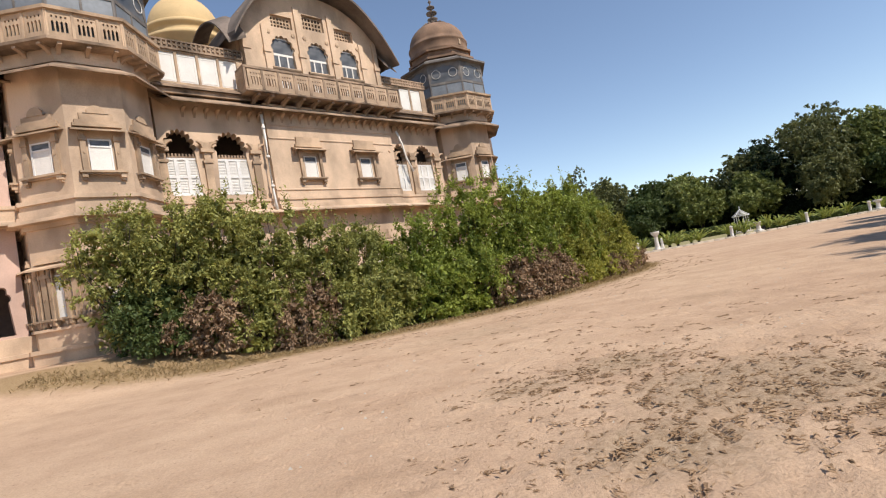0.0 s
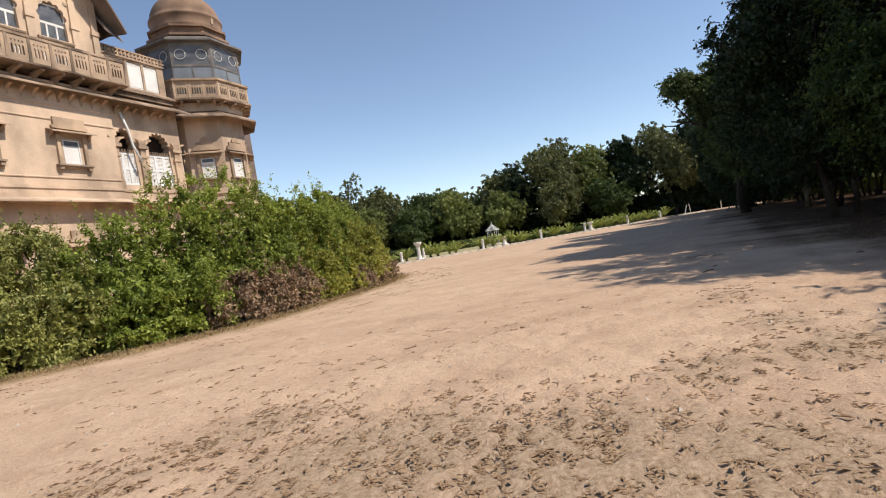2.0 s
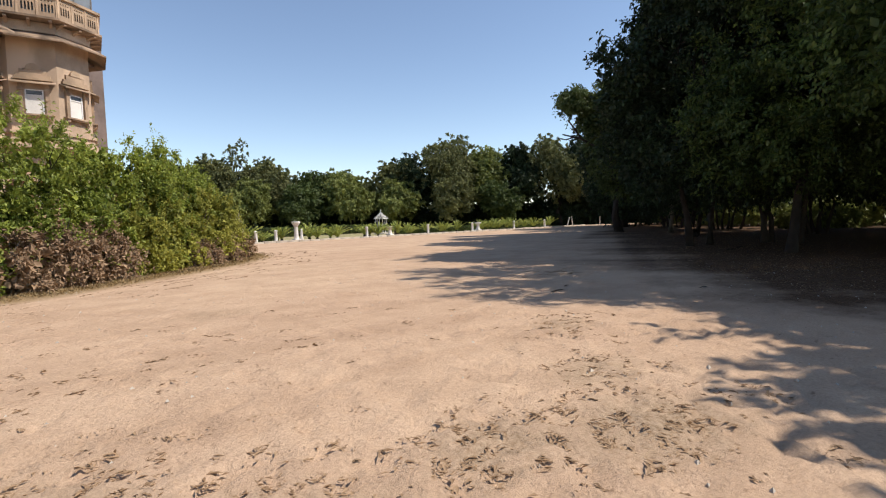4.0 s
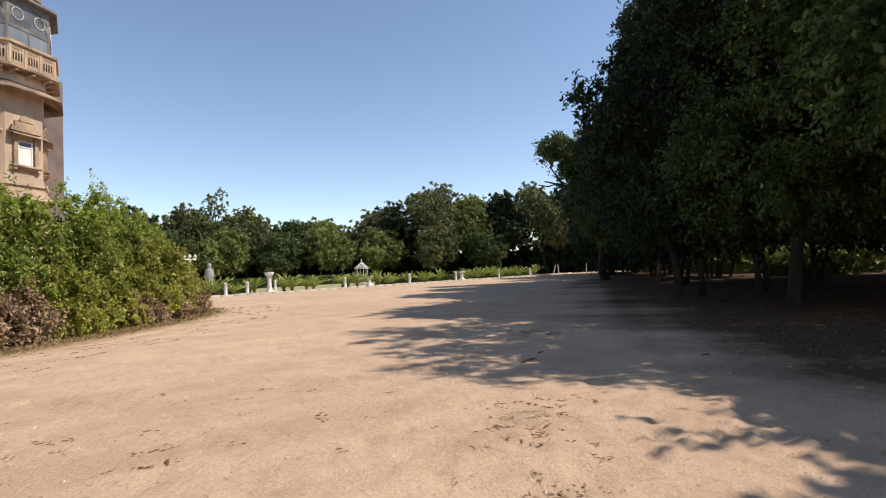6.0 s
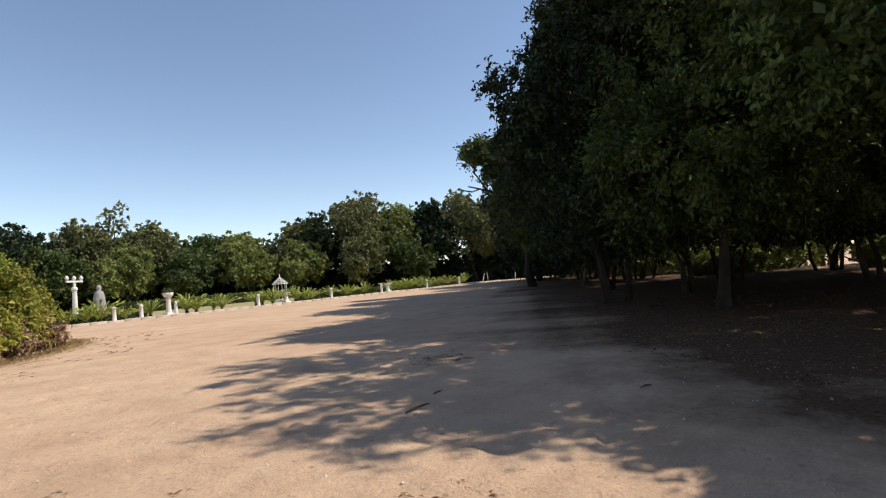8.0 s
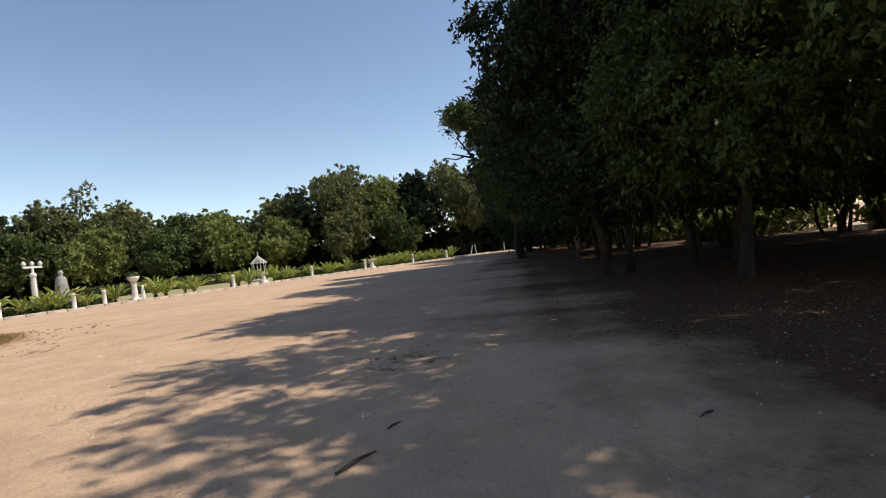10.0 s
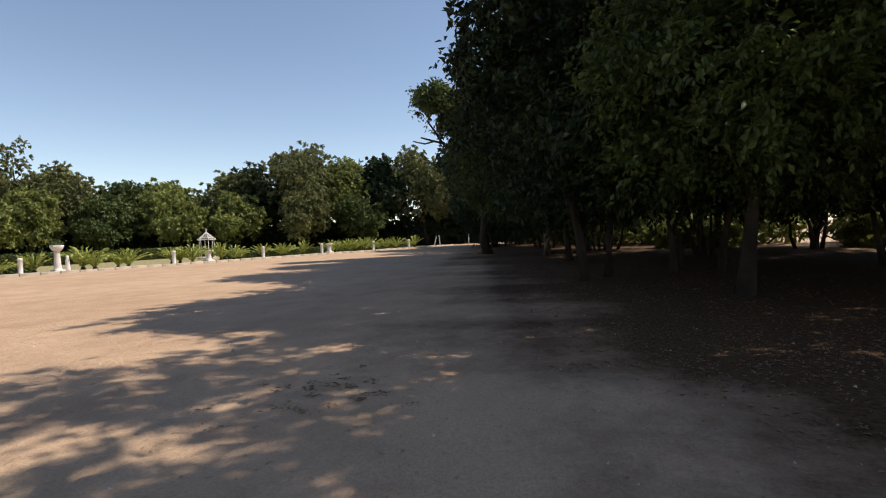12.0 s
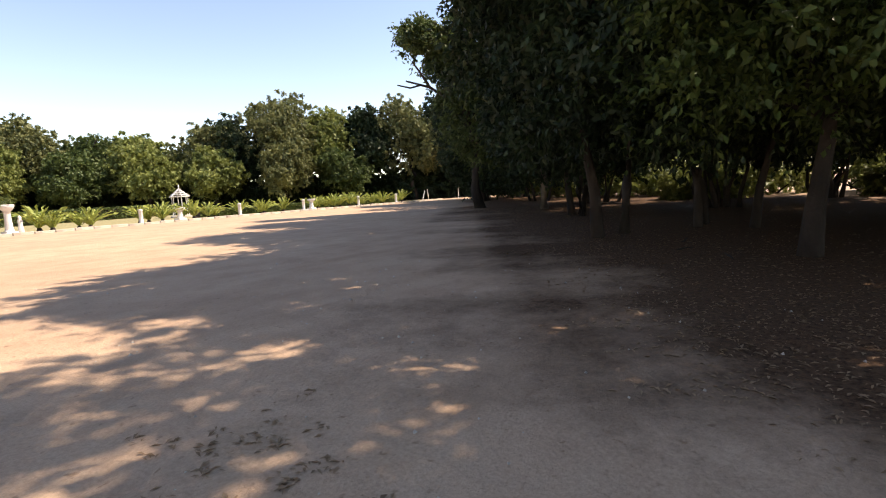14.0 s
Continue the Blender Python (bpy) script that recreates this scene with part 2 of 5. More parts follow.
def leaf_object(name, centres, sizes, mat, parent, rng, aspect=0.5, lift=0.25, along=None, spread=1.0):
    """Many small folded leaves as one mesh."""
    c = np.asarray(centres, float)
    n = len(c)
    a = rng.normal(size=(n, 3)) * spread
    if along is not None:
        a += along
    a[:, 2] += 0.0
    a /= np.linalg.norm(a, axis=1)[:, None] + 1e-9
    up = rng.normal(size=(n, 3)) * 0.7
    up[:, 2] += lift * 4
    b = np.cross(a, up)
    b /= np.linalg.norm(b, axis=1)[:, None] + 1e-9
    nn = np.cross(b, a)
    s = np.broadcast_to(np.asarray(sizes, float), (n,))[:, None]
    w = s * aspect * (0.75 + 0.5 * rng.random((n, 1)))
    v = np.empty((n, 4, 3))
    v[:, 0], v[:, 2] = c - a * s / 2, c + a * s / 2 - nn * s * 0.12
    v[:, 1], v[:, 3] = c + b * w / 2 + nn * w * 0.22, c - b * w / 2 + nn * w * 0.22
    me = bpy.data.meshes.new(name)
    me.vertices.add(4 * n)
    me.vertices.foreach_set("co", v.ravel())
    idx = np.arange(n)[:, None] * 4 + np.array([0, 1, 2, 0, 2, 3])
    me.loops.add(6 * n)
    me.loops.foreach_set("vertex_index", idx.ravel().astype(np.int32))
    me.polygons.add(2 * n)
    me.polygons.foreach_set("loop_start", np.arange(0, 6 * n, 3, dtype=np.int32))
    me.update(calc_edges=True)
    me.materials.append(mat)
    ob = new(name, me)
    if parent is not None:
        ob.parent = parent
    return ob
# ---------- ground ----------
PAL_O, PAL_YAW = Vector((-7.24, 24.6, 0.0)), 40.4
PAL_SIZE = 0.945
PAL_U = Vector((math.cos(radians(PAL_YAW)), math.sin(radians(PAL_YAW)), 0))
PAL_N = Vector((math.sin(radians(PAL_YAW)), -math.cos(radians(PAL_YAW)), 0))
TERRACE = 0.8                    # the palace stands this much higher than the forecourt


def height(x, y):
    """The ground's height: a bank up to the palace, and soft dips in the sand."""
    n = (x - PAL_O.x) * PAL_N.x + (y - PAL_O.y) * PAL_N.y
    u = (x - PAL_O.x) * PAL_U.x + (y - PAL_O.y) * PAL_U.y
    k = min(max((9.0 - n) / 5.0, 0.0), 1.0)
    e = min(max((20.0 - u) / 6.0, 0.0), 1.0)
    h = TERRACE * k * k * (3 - 2 * k) * e * e * (3 - 2 * e)
    near = max(0.0, 1 - math.hypot(x - 6, y - 6) / 40)
    return h + near * 0.03 * noise.noise(Vector((x * 0.35, y * 0.35, 0)))


def lines(lo, hi, a, b, step):
    out, p, s = [], a, step
    while p < b:
        out.append(p)
        p += step
    left, s, p = [], step, a
    while p > lo:
        s *= 1.22
        p -= s
        left.append(max(p, lo))
    right, s, p = [], step, out[-1]
    while p < hi:
        s *= 1.22
        p += s
        right.append(min(p, hi))
    return np.array(left[::-1] + out + right)


gx, gy = lines(-3000, 3000, -12, 28, 0.11), lines(-3000, 3000, 0.5, 26, 0.11)
XX, YY = np.meshgrid(gx, gy)
HEDGE_FRONT = [(-11.0, 14.6), (-6.5, 15.3), (-3.3, 15.8), (0.2, 16.4), (2.5, 17.3), (5.0, 19.6), (7.4, 21.8), (9.5, 24.5), (11.0, 27.0), (11.4, 30.0)]
TREE_FRONT = [(9.0, -8.0), (13.0, 1.5), (16.0, 7.6), (18.5, 9.6), (24.0, 13.5), (32.0, 20.0), (40.0, 26.0), (60.0, 38.0)]


def reach(pts):
    """The least distance of every ground vertex from a line on the plan."""
    d = np.full(XX.shape, 1e9)
    for (ax, ay), (bx, by) in zip(pts[:-1], pts[1:]):
        t = np.clip(((XX - ax) * (bx - ax) + (YY - ay) * (by - ay)) / ((bx - ax) ** 2 + (by - ay) ** 2), 0, 1)
        d = np.minimum(d, np.hypot(XX - ax - t * (bx - ax), YY - ay - t * (by - ay)))
    return d


def side(pts):
    """Positive on the right-hand side of a line on the plan."""
    s = np.zeros(XX.shape)
    best = np.full(XX.shape, 1e9)
    for (ax, ay), (bx, by) in zip(pts[:-1], pts[1:]):
        t = np.clip(((XX - ax) * (bx - ax) + (YY - ay) * (by - ay)) / ((bx - ax) ** 2 + (by - ay) ** 2), 0, 1)
        d = np.hypot(XX - ax - t * (bx - ax), YY - ay - t * (by - ay))
        c = (XX - ax) * (by - ay) - (YY - ay) * (bx - ax)
        s, best = np.where(d < best, np.sign(c), s), np.minimum(d, best)
    return s


d_hedge, s_hedge = reach(HEDGE_FRONT), side(HEDGE_FRONT)
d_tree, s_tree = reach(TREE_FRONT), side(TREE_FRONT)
grass = np.clip(1 - (d_hedge - 0.9) / 0.9, 0, 1)
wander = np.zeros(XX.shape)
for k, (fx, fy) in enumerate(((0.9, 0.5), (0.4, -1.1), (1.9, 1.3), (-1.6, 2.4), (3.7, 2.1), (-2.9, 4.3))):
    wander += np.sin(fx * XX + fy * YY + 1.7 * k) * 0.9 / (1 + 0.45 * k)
# brown leaf litter, widened so its colour also carries the shade under the trees
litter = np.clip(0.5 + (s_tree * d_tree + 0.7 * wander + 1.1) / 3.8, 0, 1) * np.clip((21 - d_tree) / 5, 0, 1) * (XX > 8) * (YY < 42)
patch = np.zeros(XX.shape)
for cx, cy, w, k in ((2.2, 4.7, 1.1, 1.0), (3.3, 3.7, 1.0, 1.0), (1.6, 6.4, 0.7, 0.8), (0.3, 6.1, 0.6, 0.7), (0.8, 3.7, 0.8, 0.8), (3.9, 2.8, 0.9, 0.9), (5.4, 4.1, 0.6, 0.7), (6.4, 3.6, 0.8, 0.75), (7.2, 4.6, 0.6, 0.65), (8.7, 6.2, 0.6, 0.6), (14.0, 10.5, 0.6, 0.5), (0.5, 12.0, 2.2, 0.5), (5.5, 11.0, 0.9, 0.5)):
    patch = np.maximum(patch, k * np.exp(-(((XX - cx) / (w * 1.3)) ** 2 + ((YY - cy) / w) ** 2)))
green = np.clip((YY - (44.9 + 0.045 * (XX - 20))) / 1.2, 0, 1) * (XX > 12) * (XX < 70)
gz = np.array([[height(x, y) for x in gx] for y in gy])
rng = np.random.default_rng(3)
fine = (np.abs(XX - 8) < 20) & (np.abs(YY - 13) < 13)
foot = np.zeros(XX.shape)
for cx, cy, w, m_ in ((2.5, 4.5, 2.2, 420), (4.2, 3.4, 2.4, 420), (6.5, 4.0, 1.8, 200), (1.0, 9.0, 3.0, 150), (0.5, 13.0, 3.5, 140), (8.5, 6.0, 2.0, 120), (9.0, 13.0, 5.0, 160)):
    for _ in range(m_):
        px, py = cx + rng.normal() * w, cy + rng.normal() * w * 0.7
        i, j = np.searchsorted(gy, py), np.searchsorted(gx, px)
        if 3 < i < len(gy) - 4 and 3 < j < len(gx) - 4:
            a, s1 = rng.random() * 3.14, 0.11 + 0.06 * rng.random()
            sx, sy = XX[i - 3:i + 4, j - 3:j + 4] - px, YY[i - 3:i + 4, j - 3:j + 4] - py
            r1, r2 = sx * math.cos(a) + sy * math.sin(a), -sx * math.sin(a) + sy * math.cos(a)
            q = np.sqrt((r1 / s1) ** 2 + (r2 / (s1 * 0.45)) ** 2)
            foot[i - 3:i + 4, j - 3:j + 4] += np.where(q < 1, -0.028, 0.0) + np.where((q >= 1) & (q < 1.7), 0.016, 0)
gz += np.clip(foot, -0.036, 0.028) + fine * rng.normal(size=XX.shape) * 0.0025
me = bpy.data.meshes.new("ground")
me.vertices.add(XX.size)
me.vertices.foreach_set("co", np.stack([XX, YY, gz], -1).ravel())
W = len(gx)
q = (np.arange(len(gy) - 1)[:, None] * W + np.arange(W - 1)).ravel()
quads = np.stack([q, q + 1, q + W + 1, q + W], -1).astype(np.int32)
me.loops.add(quads.size)
me.loops.foreach_set("vertex_index", quads.ravel())
me.polygons.add(len(quads))
me.polygons.foreach_set("loop_start", np.arange(0, quads.size, 4, dtype=np.int32))
me.update(calc_edges=True)
me.polygons.foreach_set("use_smooth", [True] * len(quads))
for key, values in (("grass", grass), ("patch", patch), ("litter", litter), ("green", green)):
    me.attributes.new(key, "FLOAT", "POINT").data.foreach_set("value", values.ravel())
SAND = bpy.data.materials.new("sandy_ground")
SAND.use_nodes = True
n, l = SAND.node_tree.nodes, SAND.node_tree.links
p = n["Principled BSDF"]
p.inputs["Roughness"].default_value, p.inputs["Specular IOR Level"].default_value = 0.95, 0.2
co = n.new("ShaderNodeTexCoord")


def noise_node(scale, detail=6, rough=0.6, stretch=None):
    t = n.new("ShaderNodeTexNoise")
    t.inputs["Scale"].default_value, t.inputs["Detail"].default_value, t.inputs["Roughness"].default_value = scale, detail, rough
    if stretch:
        mp = n.new("ShaderNodeMapping")
        mp.inputs["Scale"].default_value, mp.inputs["Rotation"].default_value = stretch, (0, 0, radians(-50))
        l.new(co.outputs["Object"], mp.inputs["Vector"])
        l.new(mp.outputs["Vector"], t.inputs["Vector"])
    else:
        l.new(co.outputs["Object"], t.inputs["Vector"])
    return t


def ramp_node(src, lo, hi, c0, c1):
    r = n.new("ShaderNodeValToRGB")
    r.color_ramp.elements[0].position, r.color_ramp.elements[1].position = lo, hi
    r.color_ramp.elements[0].color, r.color_ramp.elements[1].color = (*c0, 1), (*c1, 1)
    l.new(src, r.inputs["Fac"])
    return r.outputs["Color"]


def mix_node(fac, a, b, blend="MIX"):
    x = n.new("ShaderNodeMix")
    x.data_type, x.blend_type = "RGBA", blend
    if isinstance(fac, float):
        x.inputs["Factor"].default_value = fac
    else:
        l.new(fac, x.inputs["Factor"])
    l.new(a, x.inputs["A"])
    if isinstance(b, tuple):
        x.inputs["B"].default_value = (*b, 1)
    else:
        l.new(b, x.inputs["B"])
    return x.outputs["Result"]


def mask_node(key, scale, lo, hi):
    """An attribute broken up by noise."""
    at = n.new("ShaderNodeAttribute")
    at.attribute_name = key
    t = noise_node(scale, 8, 0.7)
    ad = n.new("ShaderNodeMath")
    ad.operation = "MULTIPLY_ADD"
    ad.inputs[1].default_value, ad.inputs[2].default_value = 0.9, -0.45
    l.new(t.outputs["Fac"], ad.inputs[0])
    su = n.new("ShaderNodeMath")
    l.new(at.outputs["Fac"], su.inputs[0])
    l.new(ad.outputs[0], su.inputs[1])
    mr = n.new("ShaderNodeMapRange")
    mr.inputs["From Min"].default_value, mr.inputs["From Max"].default_value = lo, hi
    l.new(su.outputs[0], mr.inputs["Value"])
    cl = n.new("ShaderNodeMath")
    cl.operation = "MULTIPLY"
    l.new(mr.outputs["Result"], cl.inputs[0])
    gt = n.new("ShaderNodeMath")
    gt.operation = "GREATER_THAN"
    gt.inputs[1].default_value = 0.005
    l.new(at.outputs["Fac"], gt.inputs[0])
    l.new(gt.outputs[0], cl.inputs[1])
    return cl.outputs[0]


large, mid, grain, track = noise_node(0.16), noise_node(1.1, 8), noise_node(38, 6, 0.7), noise_node(0.5, 7, 0.65, (0.35, 1.6, 1))
col = ramp_node(large.outputs["Fac"], 0.35, 0.65, (0.51, 0.355, 0.245), (0.57, 0.41, 0.285))
col = mix_node(0.55, col, ramp_node(mid.outputs["Fac"], 0.36, 0.58, (0.80, 0.76, 0.72), (1.03, 1.02, 1.0)), "MULTIPLY")
col = mix_node(0.5, col, ramp_node(track.outputs["Fac"], 0.36, 0.5, (0.80, 0.77, 0.74), (1, 1, 1)), "MULTIPLY")
col = mix_node(0.55, col, ramp_node(grain.outputs["Fac"], 0.32, 0.60, (0.66, 0.63, 0.60), (1.08, 1.07, 1.06)), "MULTIPLY")
col = mix_node(mask_node("grass", 3.0, 0.25, 0.9), col, ramp_node(grain.outputs["Fac"], 0.35, 0.65, (0.22, 0.14, 0.07), (0.42, 0.30, 0.17)))
speck = n.new("ShaderNodeTexNoise")
speck.inputs["Scale"].default_value, speck.inputs["Detail"].default_value = 11.0, 4
l.new(co.outputs["Object"], speck.inputs["Vector"])
col = mix_node(0.8, col, ramp_node(speck.outputs["Fac"], 0.27, 0.36, (0.55, 0.50, 0.46), (1, 1, 1)), "MULTIPLY")
col = mix_node(mask_node("patch", 5.0, 0.30, 0.75), col, ramp_node(noise_node(22, 8, 0.75).outputs["Fac"], 0.36, 0.6, (0.25, 0.165, 0.095), (0.45, 0.33, 0.225)))
# litter brown taken near black to deepen the tree shade
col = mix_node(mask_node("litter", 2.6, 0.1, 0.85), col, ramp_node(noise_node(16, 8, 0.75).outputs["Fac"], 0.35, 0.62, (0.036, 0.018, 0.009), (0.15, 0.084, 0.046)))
col = mix_node(mask_node("green", 0.8, 0.3, 1.0), col, ramp_node(noise_node(5, 8, 0.75).outputs["Fac"], 0.35, 0.62, (0.16, 0.16, 0.06), (0.42, 0.36, 0.20)))
l.new(col, p.inputs["Base Color"])
b1, b2 = n.new("ShaderNodeBump"), n.new("ShaderNodeBump")
b1.inputs["Strength"].default_value, b1.inputs["Distance"].default_value = 0.75, 0.05
b2.inputs["Strength"].default_value, b2.inputs["Distance"].default_value = 0.5, 0.012
l.new(noise_node(7, 8, 0.7).outputs["Fac"], b1.inputs["Height"])
l.new(grain.outputs["Fac"], b2.inputs["Height"])
l.new(b1.outputs["Normal"], b2.inputs["Normal"])
l.new(b2.outputs["Normal"], p.inputs["Normal"])
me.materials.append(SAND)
tagged(new("ground", me), "dry pale sandy forecourt with footprints, leaf litter and shade coloured in under trees", "ground", kind="structure")


# ---------- trees ----------
def crown_points(rng, blobs, clumps, per, sigma, low):
    """Leaf centres along drooping twigs that leave clumps near the skin of some ellipsoids (x, y, z, rx, ry, rz), the middle of each clump, and the way each leaf points."""
    vol = np.array([b[3] * b[4] + b[4] * b[5] + b[3] * b[5] for b in blobs])
    which = rng.choice(len(blobs), clumps, p=vol / vol.sum())
    d = rng.normal(size=(clumps, 3))
    d /= np.linalg.norm(d, axis=1)[:, None]
    r = 1.05 - np.abs(rng.normal(size=(clumps, 1))) * 0.2
    B = np.array(blobs)[which]
    mid = B[:, :3] + d * B[:, 3:] * r
    d, mid = d[mid[:, 2] > low], mid[mid[:, 2] > low]
    k, twigs = len(mid), max(3, per // 10)
    m = per // twigs
    way = d[:, None] * 0.6 + rng.normal(size=(k, twigs, 3)) * 0.6
    way[..., 2] -= 0.15
    way /= np.linalg.norm(way, axis=2)[..., None]
    length = sigma * (0.9 + 1.5 * rng.random((k, 1, 1, 1))) * (0.6 + 0.8 * rng.random((k, twigs, 1, 1)))
    s = rng.random((k, twigs, m, 1)) - 0.25
    pts = mid[:, None, None] + way[:, :, None] * s * length
    pts[..., 2] -= (0.4 * length * s * np.abs(s))[..., 0]
    pts += rng.normal(size=pts.shape) * sigma * 0.17
    along = np.broadcast_to(way[:, :, None] - np.array([0, 0, 0.35]), pts.shape)
    return pts.reshape(-1, 3), mid, along.reshape(-1, 3) * 1.3


def fill_points(rng, blobs, count, share, low):
    """Leaf centres inside the body of the crown's ellipsoids."""
    B = np.array(blobs)[rng.integers(0, len(blobs), count)]
    d = rng.normal(size=(count, 3))
    d /= np.linalg.norm(d, axis=1)[:, None]
    p = B[:, :3] + d * B[:, 3:] * share * rng.random((count, 1)) ** 0.5
    return p[p[:, 2] > low]


def mounds(rng, blobs, count, share, keep=0.96):
    """Break the crown's ellipsoids up into a smaller body and rounded mounds of foliage that stand out from it."""
    out = [(*b[:3], b[3] * keep, b[4] * keep, b[5] * keep) for b in blobs]
    for b in blobs:
        for _ in range(count):
            d = rng.normal(size=3)
            d[2] = d[2] * 0.8 + 0.15
            d /= np.linalg.norm(d)
            r = share * (0.6 + 0.8 * rng.random())
            out.append((b[0] + d[0] * b[3] * 0.84, b[1] + d[1] * b[4] * 0.84, b[2] + d[2] * b[5] * 0.84, b[3] * r, b[4] * r, min(b[3], b[5]) * r * 0.8))
    return out


def limb_path(rng, a, b, bend=0.12, k=6):
    a, b = np.array(a, float), np.array(b, float)
    t = np.linspace(0, 1, k)[:, None]
    length = np.linalg.norm(b - a)
    pts = a + (b - a) * t + rng.normal(size=(k, 3)) * bend * length * 0.35 * np.sin(np.pi * t)
    pts[:, 2] += np.sin(np.pi * t[:, 0]) * length * bend * 0.6
    return [tuple(q) for q in pts]


def tree(x, y, label, blobs, leaf, seed, trunk=(0.35, 3.0), stems=1, clumps=700, per=70, sigma=0.55, size=0.26, low=1.8, bark=None, limbs=10, core=0.5, name="tree", group="trees along the drive", lumps=(9, 0.26), fill=7):
    """A tree: tapered stems and limbs that run to clumps of leaves, and a crown of many single leaves. blobs are about the foot."""
    rng = np.random.default_rng(seed)
    t = thing(name, x, y, height(x, y) - 0.05, 0, label, "tree", group)
    pts, mid, along = crown_points(rng, mounds(rng, blobs, *lumps) if name == "tree" and core else blobs, clumps, per, sigma, low)
    leaf_object("crown", pts, size * (0.7 + 0.6 * rng.random(len(pts))), leaf, t, rng, 0.5, 0.25, along)
    if core:
        p2 = fill_points(rng, blobs, clumps * fill, 0.82, low + 0.3)
        leaf_object("inner_crown", p2, size * 1.6 * core / 0.5 * (0.7 + 0.6 * rng.random(len(p2))), leaf, t, rng, 0.6)
    bm = bmesh.new()
    bx, by, bz = np.mean([b[:3] for b in blobs], 0)
    for s in range(stems):
        ox, oy = (rng.normal(size=2) * 0.55 if stems > 1 else (0, 0))
        top = (bx * 0.7 + ox * 3, by * 0.7 + oy * 3, bz)
        path = limb_path(rng, (ox, oy, -0.1), top, 0.10, 9)
        rr = trunk[0] * (1 if stems == 1 else 0.6)
        rad = [rr * (1.55 if i == 0 else 1.12 if i == 1 else 1 - 0.085 * i) for i in range(9)]
        tube(bm, path, rad, 10)
        for q in mid[rng.choice(len(mid), max(2, limbs // stems), replace=False)]:
            j = rng.integers(3, 8)
            tube(bm, limb_path(rng, path[j], tuple(q), 0.16, 7), [rad[j] * 0.62 * (1 - 0.13 * i) for i in range(7)], 6)
    part("trunk", bm, bark or BARK, t, smooth=True)
    return t
# near trees along the right-hand side of the walk
tree(23.1, 8.05, "tall green tree with leafy boughs hanging low over the drive", [(-0.4, -1.2, 6.2, 3.6, 3.6, 3.5), (1.6, -2.6, 9.1, 2.7, 2.7, 2.5), (-1.8, 0.0, 4.2, 2.6, 2.8, 1.8), (0, -4.4, 8, 4.5, 4, 4.5), (1.5, -0.5, 3.6, 4.6, 4.6, 1.3)], LEAF_NEAR, 11, (0.14, 3), 1, 1100, 90, 0.46, 0.145, 2.1, limbs=20, fill=1)
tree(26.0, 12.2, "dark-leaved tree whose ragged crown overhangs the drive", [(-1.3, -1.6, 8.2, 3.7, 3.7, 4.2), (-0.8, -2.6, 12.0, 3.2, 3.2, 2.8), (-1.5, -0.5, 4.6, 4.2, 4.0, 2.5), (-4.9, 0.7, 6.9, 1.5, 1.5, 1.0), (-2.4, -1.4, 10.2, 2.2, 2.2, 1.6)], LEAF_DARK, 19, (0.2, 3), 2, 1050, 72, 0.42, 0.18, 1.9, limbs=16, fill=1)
tree(22.0, 0.0, "tall spreading tree with paler low hanging foliage", [(-1.6, 1.6, 6.4, 4.2, 4.4, 3.6), (-1.3, 4.1, 10.6, 4.0, 4.2, 3.5), (-3.6, 0.6, 5.4, 3.2, 3.6, 2.6), (-4.0, 3.2, 5.6, 2.8, 2.8, 2.2), (-4.7, 0.4, 7.0, 2.5, 2.5, 1.8), (-3.4, 2.3, 9.8, 2.4, 2.4, 1.8), (1, -3, 8, 5, 5, 4)], LEAF_NEAR, 12, (0.34, 3), 1, 1500, 86, 0.44, 0.15, 2.1, limbs=20, fill=6)
tree(20.5, -6.5, "broad dark green tree beside the sandy forecourt", [(-2, 1, 7, 6.3, 5.8, 4.4), (1, 2, 10.0, 5.0, 5.0, 3.5)], LEAF_MID, 13, (0.4, 3), 1, 800, 60, 0.55, 0.28, 2.4, limbs=12)
tree(14.5, -3.9, "leafy tree whose shadow falls over the forecourt", [(-0.5, 0.3, 6.6, 3.3, 3.1, 2.6), (0.5, -0.5, 9.0, 2.6, 2.6, 2.2)], LEAF_MID, 18, (0.26, 3), 1, 300, 44, 0.42, 0.24, 2.4, limbs=10, core=0.3, fill=1)
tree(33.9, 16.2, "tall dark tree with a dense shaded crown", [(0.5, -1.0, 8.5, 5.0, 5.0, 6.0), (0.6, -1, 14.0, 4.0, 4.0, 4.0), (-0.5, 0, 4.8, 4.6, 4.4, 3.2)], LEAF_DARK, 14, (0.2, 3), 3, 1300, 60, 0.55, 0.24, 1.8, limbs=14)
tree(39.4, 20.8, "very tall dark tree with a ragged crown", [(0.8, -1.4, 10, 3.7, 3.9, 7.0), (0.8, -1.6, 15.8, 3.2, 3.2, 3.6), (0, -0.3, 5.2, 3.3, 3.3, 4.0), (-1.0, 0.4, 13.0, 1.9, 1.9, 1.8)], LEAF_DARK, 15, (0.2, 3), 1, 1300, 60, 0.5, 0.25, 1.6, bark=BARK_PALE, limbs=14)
edge_tree = tree(41.7, 26.5, "tall leafy tree with bare lower branch and pale green edge", [(0.2, -1.2, 6.8, 3.6, 3.7, 3.9), (1.0, -1.8, 10.9, 3.4, 3.4, 2.9), (-1.8, 0.5, 9.8, 1.9, 1.9, 1.5), (-3.1, 1.9, 10.7, 1.6, 1.6, 1.1)], LEAF_MID, 16, (0.27, 3), 1, 900, 55, 0.45, 0.25, 1.8, limbs=14)
bm = bmesh.new()
